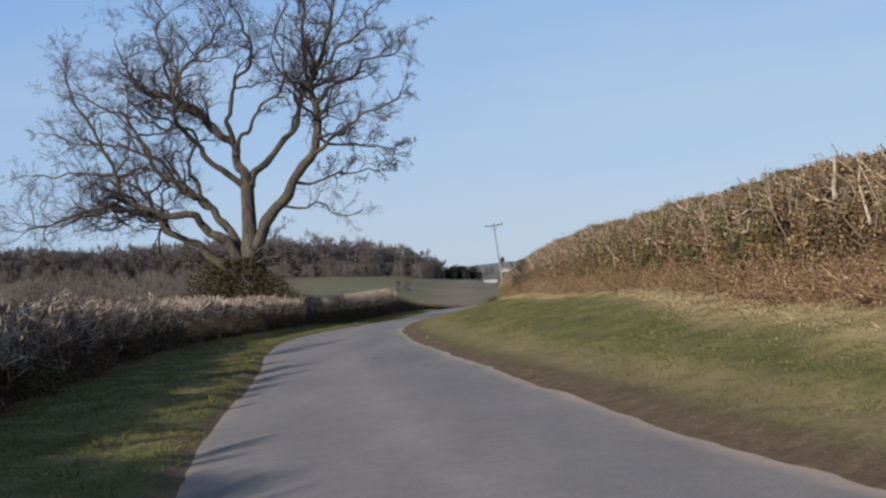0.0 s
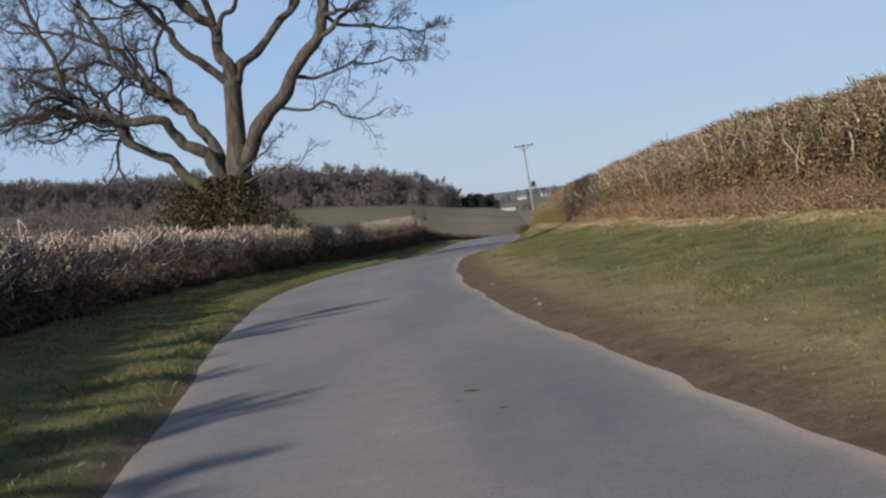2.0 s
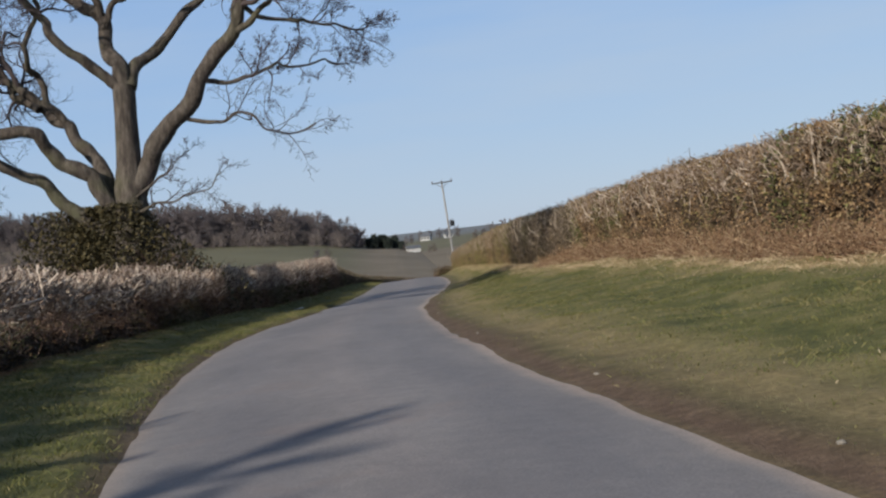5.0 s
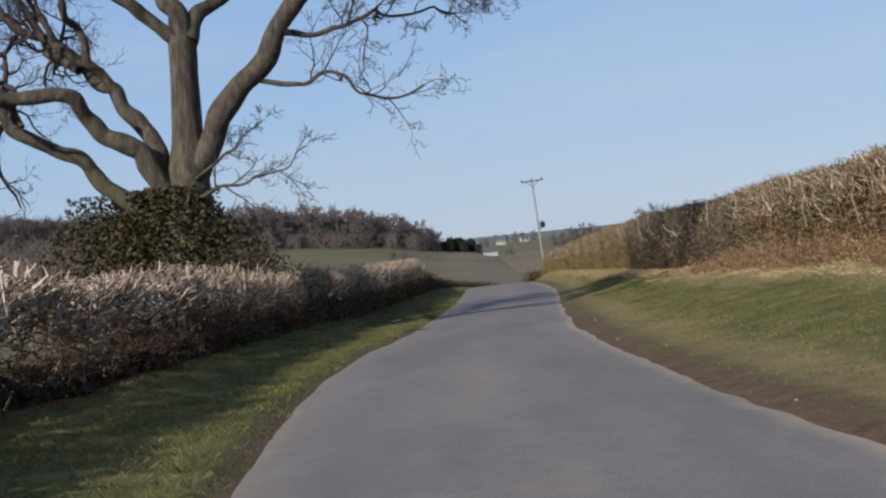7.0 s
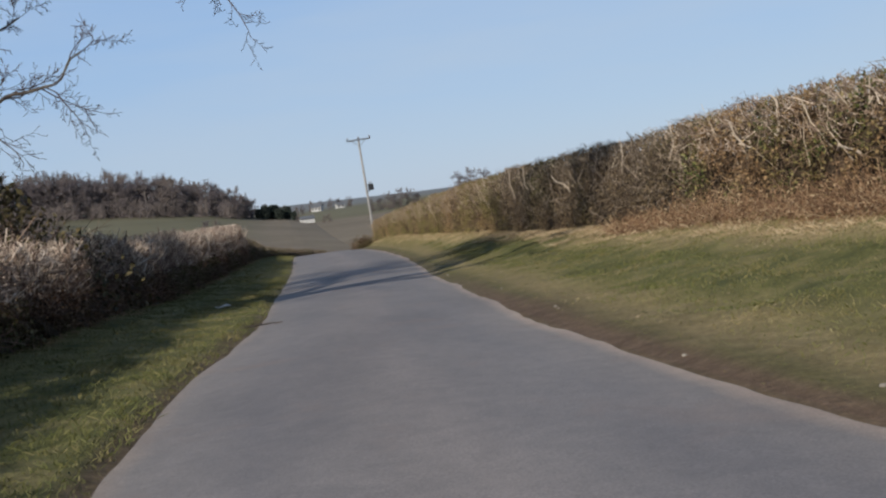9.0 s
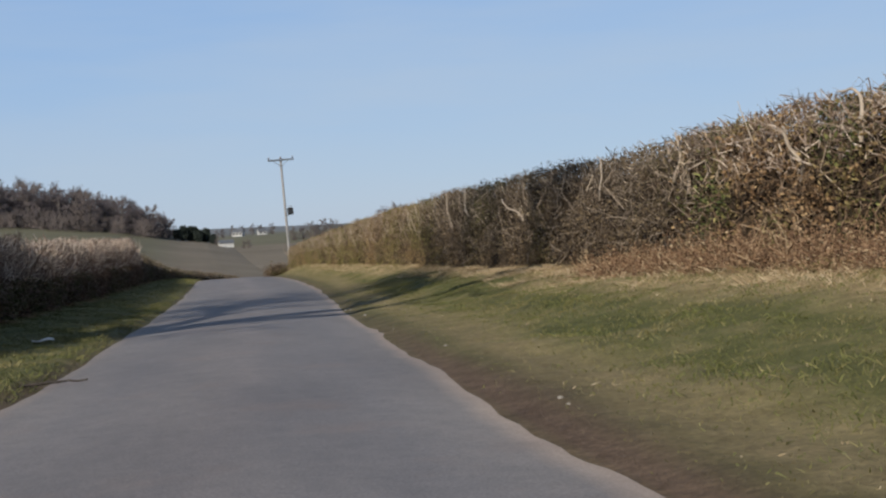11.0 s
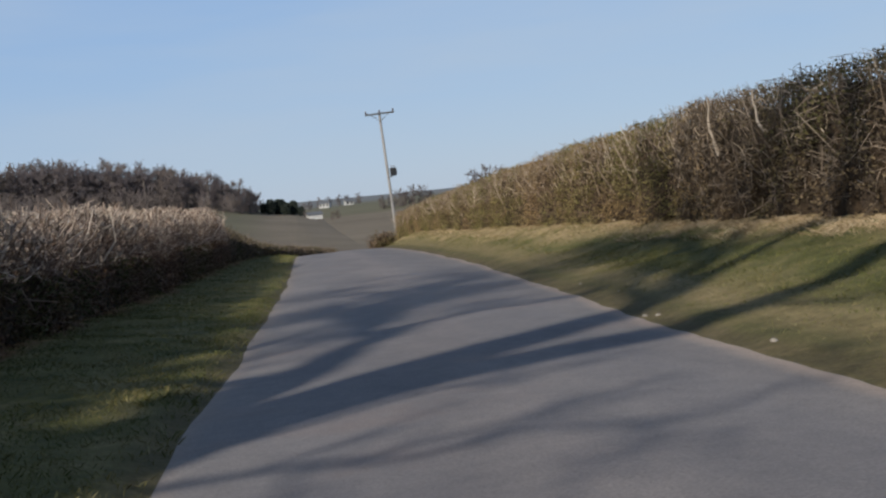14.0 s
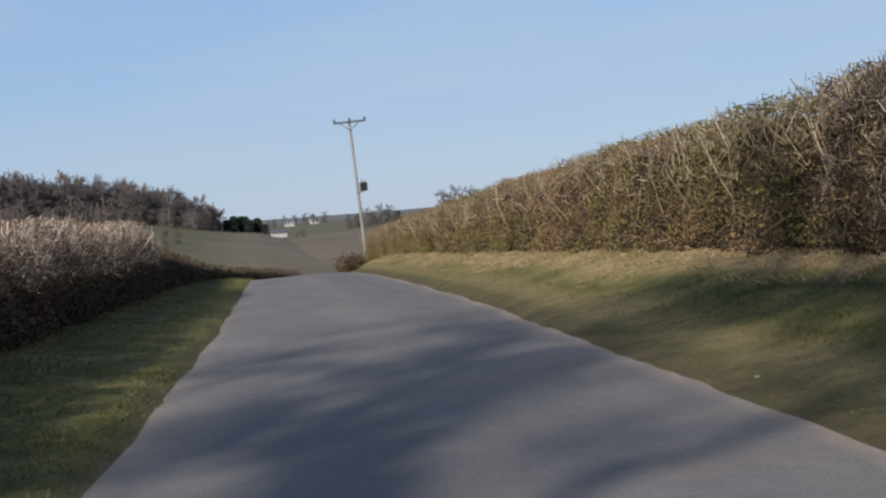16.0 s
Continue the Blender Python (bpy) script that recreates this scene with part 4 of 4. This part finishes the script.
def bare_tree(name, seed, height, spread, material, label, group, category="tree"):
    """A winter tree for the middle distance: trunk and a crown of many fine branches."""
    rng = np.random.default_rng(seed)
    root = thing(name, (0, 0, 0), label, category, group)
    out = {0: [], 1: [], 2: [], 3: []}
    trunk = curve([(0, 0, -0.5), (rng.normal(0, 0.1), rng.normal(0, 0.1), height * 0.3), (rng.normal(0, 0.3), rng.normal(0, 0.3), height * 0.62)], 4)
    rad = np.linspace(height * 0.028, height * 0.012, len(trunk))
    v, f = tubes([(trunk, rad)], 6)
    put("trunk", mesh_of("trunk", v, f), FAR_BARK, root)
    for i in range(24):
        t = 0.08 + 0.92 * i / 23
        p = trunk[min(int(t * (len(trunk) - 1)), len(trunk) - 1)]
        a = i * 2.4 + rng.normal(0, 0.3)
        up = 0.25 + 0.75 * t ** 2
        branch(rng, p, (math.cos(a), math.sin(a), up), spread * rng.uniform(0.8, 1.15), height * 0.011, 1, out, 0.24, 0.03, 3, [0, 8, 8])
    v, f = tubes([(p[::3] if len(p) > 6 else p[::2], np.maximum(r[::3] if len(p) > 6 else r[::2], 0.05)) for p, r in out[1] + out[2]], 3)
    a, b = np.array([p[0] for p, r in out[3]]), np.array([p[-1] for p, r in out[3]])
    d = (b - a) / np.linalg.norm(b - a, axis=1, keepdims=True)
    u, w = frames_for(d)
    t = rng.uniform(0, np.pi, (len(a), 1))
    side = (np.cos(t) * u + np.sin(t) * w) * 0.06
    v2 = np.stack([a - side, a + side, b + side * 0.3, b - side * 0.3], 1).reshape(-1, 3)
    f2 = np.arange(len(v2)).reshape(-1, 4)
    put("crown", mesh_of("crown", np.concatenate([v, v2]), np.concatenate([f, f2 + len(v)])), material, root)
    return root


def fir(name, seed, height, label, group):
    rng = np.random.default_rng(seed)
    root = thing(name, (0, 0, 0), label, "tree", group)
    bm = bmesh.new()
    rod(bm, 0.2, 0.05, (0, 0, -0.4), (0, 0, height * 0.95), 6)
    part("trunk", bm, FAR_BARK, root)
    n = 2600
    h = rng.uniform(0.08, 1, n)
    r = np.sqrt(np.clip(h * (1.06 - h), 0, 1)) * height * 0.62 * rng.uniform(0.45, 1.1, n)
    a = rng.uniform(0, 2 * np.pi, n)
    p = np.stack([r * np.cos(a), r * np.sin(a), h * height - 0.12 * r], 1)
    v, f = leaves(p, rng.uniform(0.14, 0.34, n), rng, 0.6)
    put("crown", mesh_of("crown", v, f), NEEDLES, root)
    return root


def place(root, x, y, turn=0.0, scale=1.0, first=False):
    m = Matrix.Translation((x, y, float(land(x, y)))) @ Matrix.Rotation(turn, 4, "Z")
    root.scale = (scale, scale, scale)
    if first:
        root.matrix_basis = m @ Matrix.Diagonal((scale, scale, scale, 1))
        return root
    return copy_thing(root, m)


def woods():
    rng = np.random.default_rng(77)
    kinds = [bare_tree("woodland_tree", 100 + i, h, s, mat, lab, "trees of the wood") for i, (h, s, mat, lab) in enumerate((
        (11, 3.4, FAR_TWIG, "bare grey-brown woodland tree on the hillside"), (12, 3.8, FAR_TWIG_B, "bare brown woodland tree on the hillside"),
        (9.5, 3.2, FAR_TWIG, "smaller bare tree at the wood's edge"), (12.5, 3.5, FAR_TWIG, "tall bare tree in the wood")))]
    used = [False] * 4
    # the wood: rows back from its lower edge
    for row in range(5):
        for x in np.arange(-190, -5.5, 4.2):
            k = int(rng.integers(4))
            px, py = x + rng.normal(0, 1.2), 380 + row * 6.5 + rng.normal(0, 1.6)
            sc = rng.uniform(1.0, 1.16) * np.interp(x, [-110, -60, -42, -18, -6], [1.0, 1.17, 1.15, 0.85, 0.6])
            place(kinds[k], px, py, rng.uniform(0, 6.28), sc, not used[k])
            used[k] = True
    # bare trees past the wood's end and among the farms
    for x, y, s in ((-14, 395, 0.45), (-11.5, 400, 0.5), (-9.5, 396, 0.42), (-17, 398, 0.5), (30, 424, 0.42), (33, 428, 0.48), (35.5, 425, 0.55), (38, 432, 0.6), (40, 428, 0.62), (43, 430, 0.58), (46, 433, 0.5),
                    (62, 440, 0.9), (66, 442, 0.95), (71, 445, 0.9), (12, 560, 0.42), (10, 575, 0.36), (18, 615, 0.5), (23, 618, 0.5), (27, 612, 0.55), (31, 616, 0.6), (36, 610, 0.5), (6, 640, 0.5), (-4, 520, 0.45), (10, 410, 0.22), (4, 404, 0.2), (-1, 420, 0.3),
                    (12.5, 380, 0.22), (5.2, 381, 0.2), (14, 384, 0.25), (-39, 262, 0.5), (-36.6, 266, 0.42), (-16.5, 300, 0.34), (-14.4, 304, 0.3)):
        place(kinds[int(rng.integers(4))], x, y, rng.uniform(0, 6), s)
    # grey scrub in the hollow behind the oak and below the wood
    n = 560
    far = np.arange(n) % 5 < 2
    cy = np.where(far, rng.uniform(230, 372, n), rng.uniform(185, 340, n))
    cx = np.where(far, -0.15 * cy - rng.uniform(0, 0.27, n) * cy, -0.17 * (cy - 33) - 2 - rng.uniform(0, 0.2, n) * cy)
    ch = np.where(far, rng.uniform(3.2, 6.2, n), rng.uniform(2.6, 5.4, n))
    edge = np.arange(n) >= n - 40
    cy = np.where(edge, rng.uniform(364, 379, n), cy)
    cx = np.where(edge, rng.uniform(-80, -10, n), cx)
    ch = np.where(edge, rng.uniform(3.2, 5.5, n), ch)
    k = 200
    t, a = rng.uniform(0, 1, (n, k)), rng.uniform(0, 2 * np.pi, (n, k))
    r = ch[:, None] * 0.5 * np.sqrt(rng.uniform(0, 1, (n, k))) * np.sqrt(np.clip(1.05 - t * t, 0, 1))
    p = np.stack([cx[:, None] + r * np.cos(a), cy[:, None] + r * np.sin(a), land(cx, cy)[:, None] + ch[:, None] * t * 0.85], -1).reshape(-1, 3)
    d = np.stack([np.cos(a), np.sin(a), 0.6 + t], -1).reshape(-1, 3) + rng.normal(0, 0.45, (n * k, 3))
    d *= rng.uniform(0.35, 1.3, (n * k, 1)) / np.linalg.norm(d, axis=1, keepdims=True)
    u, w = frames_for(d / np.linalg.norm(d, axis=1, keepdims=True))
    q = rng.uniform(0, np.pi, (n * k, 1))
    side = (np.cos(q) * u + np.sin(q) * w) * rng.uniform(0.03, 0.07, (n * k, 1))
    v = np.stack([p - side, p + side, p + d + side * 0.3, p + d - side * 0.3], 1).reshape(-1, 3)
    f = np.arange(len(v)).reshape(-1, 4)
    tagged(put("thicket", mesh_of("thicket", v, f), FAR_TWIG_B), "bare grey-brown scrub below the hillside wood", "scrub", kind="stuff")
    a = fir("evergreen_tree", 5, 5.0, "dark round-headed evergreen at the end of the wood", "evergreens by the wood")
    for i, (x, y, s) in enumerate(((-3.6, 392, 0.74), (-1.5, 394, 0.86), (0.6, 391, 0.7), (2.6, 394, 0.8), (4.6, 392, 0.55), (-5.6, 396, 0.6), (-0.6, 399, 0.85))):
        place(a, x, y, i * 1.3, s, i == 0)


woods()

# slim unseen hedge-line trees: some inferred from lane shadows, others added to shade the verge
sapling = bare_tree("unseen_hedgerow_tree", 130, 5.6, 1.25, TWIG, "slim bare unseen tree behind the low hedge, placed for its shadow", "hedgerow trees")
for i, (x, y, sc) in enumerate(((-7.2, 6.0, 0.92), (-7.7, 9.6, 0.85), (-8.1, 13.0, 0.98), (-8.8, 16.4, 0.9), (-9.6, 19.4, 1.1), (-10.3, 22.4, 1.0), (-6.9, 8.0, 0.6), (-7.2, 10.6, 0.65), (-7.6, 13.4, 0.6), (-7.9, 15.4, 0.66), (-8.2, 17.6, 0.6), (-8.6, 20.0, 0.62), (-5.6, 1.5, 0.7), (-5.9, 4.2, 0.72), (-6.3, 6.8, 0.7), (-6.8, 11.9, 0.7), (-7.3, 14.9, 0.72), (-7.0, 9.2, 0.8), (-7.4, 12.4, 0.8), (-7.8, 14.2, 0.78), (-8.2, 16.4, 0.8), (-8.7, 18.6, 0.8))):
    place(sapling, x, y, i * 2.1, sc, i == 0)


# ---- pole ----
def power_pole():
    px, py = 4.8, 133.0
    g = float(land(px, py))
    root = thing("power_pole", (px, py, g), "grey wooden power pole with crossarm and small transformer", "utility pole")
    top = 5.5 - g
    root.rotation_euler = (0, radians(-2.4), 0)
    bm = bmesh.new()
    rod(bm, 0.105, 0.075, (0, 0, -0.4), (0, 0, top), 14)
    part("pole", bm, POLE_WOOD, root)
    bm = bmesh.new()
    box(bm, (1.9, 0.1, 0.12), (0, -0.14, top - 0.12), 0.012)
    part("crossarm", bm, STEEL, root, "steel crossarm")
    for s in (-1, 1):
        bm = bmesh.new()
        rod(bm, 0.02, 0.02, (s * 0.55, -0.14, top - 0.18), (0, -0.12, top - 0.62), 6)
        part("brace", bm, STEEL, root)
    for x, z in ((-0.88, 0), (0.88, 0), (0.0, 0.0)):
        bm = bmesh.new()
        rod(bm, 0.022, 0.022, (x, -0.14, top - 0.06 + z * 0.2), (x, -0.14, top + 0.03 + z), 6)
        for i in range(3):
            rod(bm, 0.085 - 0.012 * i, 0.05, (x, -0.14, top - 0.03 + z + 0.05 * i), (x, -0.14, top + 0.01 + z + 0.05 * i), 10)
        part("insulator", bm, PORCELAIN, root)
    bz = 1.55 - g
    bm = bmesh.new()
    box(bm, (0.42, 0.36, 0.52), (0.36, -0.05, bz), 0.04)
    for i in range(5):
        box(bm, (0.02, 0.46, 0.4), (0.22 + 0.07 * i, -0.05, bz), 0.0)
    t = part("transformer", bm, DARK_PAINT, root, "dark grey transformer tank")
    bm = bmesh.new()
    rod(bm, 0.03, 0.02, (0.28, -0.05, bz + 0.26), (0.28, -0.05, bz + 0.42), 8)
    rod(bm, 0.03, 0.02, (0.44, -0.05, bz + 0.26), (0.44, -0.05, bz + 0.42), 8)
    part("bushing", bm, PORCELAIN, t)
    bm = bmesh.new()
    box(bm, (0.3, 0.24, 0.06), (0.1, -0.05, bz - 0.3), 0.01)
    part("bracket", bm, STEEL, root)


power_pole()


def shrub(name, label, x, y, rx, h, material, stem, seed):
    rng = np.random.default_rng(seed)
    root = thing(name, (x, y, float(land(x, y))), label, "bush")
    n = 380
    a = rng.normal(0, 0.18, (n, 3)) * rx
    a[:, 2] = 0
    d = rng.normal(0, 0.6, (n, 3))
    d[:, 2] = rng.uniform(0.4, 1.0, n)
    d /= np.linalg.norm(d, axis=1, keepdims=True)
    b = a + d * np.array([rx, rx, h]) * rng.uniform(0.5, 1.05, n)[:, None]
    put("stems", mesh_of("stems", *sticks(a, b, rng.uniform(0.008, 0.02, n), rng, 0.3)), stem, root)
    t = rng.uniform(0.4, 1.0, (n, 14, 1))
    p = (a[:, None] * (1 - t) + b[:, None] * t).reshape(-1, 3) + rng.normal(0, 0.08, (n * 14, 3))
    p[:, 2] = np.maximum(p[:, 2], 0.03)
    v, f = leaves(p, rng.uniform(0.03, 0.08, len(p)), rng)
    put("foliage", mesh_of("foliage", v, f), material, root)


shrub("bush", "low dark red-brown bush beside the pole", 3.5, 128, 1.15, 1.2, LEAF_DARK, RED_STEM, 31)


# ---- farms across the valley ----
def building(name, label, x, y, size, ridge, turn, windows, roof_mat=None):
    w, d, h = size
    root = thing(name, (x, y, float(land(x, y)) - 0.1), label, "house", "far farm buildings")
    root.rotation_euler = (0, 0, turn)
    bm = bmesh.new()
    pts = [(-w / 2, 0), (w / 2, 0), (w / 2, h), (-w / 2, h)]
    v = [[bm.verts.new((px, s * d / 2, pz)) for px, pz in pts] for s in (-1, 1)]
    g = [[bm.verts.new((sx * w / 2, 0, h + ridge)) for sx in (-1, 1)]][0]
    for s in (0, 1):
        bm.faces.new(v[s])
    bm.faces.new((v[0][0], v[0][3], g[0], v[1][3], v[1][0]))
    bm.faces.new((v[0][1], v[0][2], g[1], v[1][2], v[1][1]))
    bmesh.ops.recalc_face_normals(bm, faces=bm.faces)
    part("wall", bm, LIME_WALL, root)
    for s in (-1, 1):
        bm = bmesh.new()
        ang = math.atan2(ridge, d / 2)
        ln = math.hypot(ridge, d / 2) + 0.3
        box(bm, (w + 0.4, ln, 0.12), (0, s * (d / 4 + 0.08), h + ridge / 2 - 0.02), 0.0, Matrix.Rotation(-s * ang, 4, "X"))
        part("roof", bm, roof_mat or SLATE, root)
    for i in range(windows):
        bm = bmesh.new()
        box(bm, (0.9, 0.1, 0.8), (-w / 2 + (i + 0.5) * w / windows, -d / 2 - 0.03, h * 0.6))
        part("window", bm, GLASS_DARK, root)
    return root


building("barn", "low whitewashed farm shed with slate roof in the valley", 7.6, 378, (3.8, 2.6, 1.3), 0.7, 0.15, 0)
building("farmhouse", "white farmhouse with slate roof among far trees", 20.0, 600, (4.6, 3.6, 2.0), 1.3, -0.3, 3)
building("farmhouse", "small pale stone cottage with slate roof across the valley", 31.0, 606, (3.6, 3.2, 1.7), 1.2, 0.2, 2)


# ---- small things on the verge ----
def scrap(x, y, size, turn):
    bm = bmesh.new()
    bmesh.ops.create_grid(bm, x_segments=7, y_segments=4, size=0.5)
    for v in bm.verts:
        v.co = (v.co.x * size * 2, v.co.y * size, 0.009 * math.sin(7 * v.co.x) + 0.008 * math.cos(9 * v.co.y + v.co.x * 4))
    bmesh.ops.solidify(bm, geom=bm.faces, thickness=0.004)
    me = bpy.data.meshes.new("litter")
    bm.to_mesh(me)
    bm.free()
    ob = put("litter", me, PAPER)
    ob.location, ob.rotation_euler = (x, y, float(land(x, y)) + 0.05), (0.05, -0.05, turn)
    tagged(ob, "crumpled white litter lying in the verge grass", "litter")


def stone(x, y, r, seed):
    rng = np.random.default_rng(seed)
    bm = bmesh.new()
    bmesh.ops.create_icosphere(bm, subdivisions=2, radius=r)
    for v in bm.verts:
        v.co = v.co * (1 + 0.22 * noise.noise(v.co * 3 / r * 0.4 + Vector((seed, 0, 0))))
        v.co.z *= 0.6
    me = bpy.data.meshes.new("stone")
    bm.to_mesh(me)
    bm.free()
    ob = put("stone", me, STONE)
    ob.location, ob.rotation_euler = (x, y, float(land(x, y)) + 0.3 * r), (0, 0, seed)
    tagged(ob, "small loose stone at the lane's edge", "stone", "loose stones")


scrap(-4.5, 58.1, 0.13, 0.3)
for i in range(16):
    q = np.random.default_rng(200 + i)
    yy = q.uniform(9, 70)
    stone(float(right_edge(yy)) + q.uniform(0.05, 0.5), yy, q.uniform(0.012, 0.028), i)


def clod(x, y, r, seed):
    """A flattened lump of mud dropped on the lane."""
    bm = bmesh.new()
    bmesh.ops.create_icosphere(bm, subdivisions=3, radius=r)
    for v in bm.verts:
        v.co = v.co * (1 + 0.45 * noise.noise(v.co * 1.6 / r + Vector((seed, 3, 0))))
        v.co.x *= 1.4
        v.co.z = max(v.co.z, 0) * 0.3
    me = bpy.data.meshes.new("mud_clod")
    bm.to_mesh(me)
    bm.free()
    ob = put("mud_clod", me, CLOD, smooth=True)
    ob.location, ob.rotation_euler = (x, y, float(road_z(y)) + 0.045), (0, 0, seed * 1.7)
    tagged(ob, "flattened clod of brown mud on the tarmac", "mud", "mud dropped on the lane")


def stick(x, y, length, turn):
    rng = np.random.default_rng(91)
    p = np.stack([np.linspace(-0.5, 0.5, 8) * length, rng.normal(0, 0.015, 8), rng.normal(0, 0.006, 8)], 1)
    v, f = tubes([(p, np.linspace(0.016, 0.007, 8))], 6)
    ob = put("fallen_stick", mesh_of("fallen_stick", v, f), BARK, smooth=True)
    ob.location, ob.rotation_euler = (x, y, float(land(x, y)) + 0.05), (0, 0.03, turn)
    tagged(ob, "short dead stick lying at the lane's edge", "stick")


for i, (x, y, r) in enumerate(((-0.75, 20.6, 0.045), (-0.56, 20.55, 0.05), (-0.63, 20.2, 0.05), (-0.37, 19.8, 0.045), (-0.26, 19.62, 0.03))):
    clod(x, y, r, i + 1)
stick(-3.75, 52.2, 0.55, 0.5)
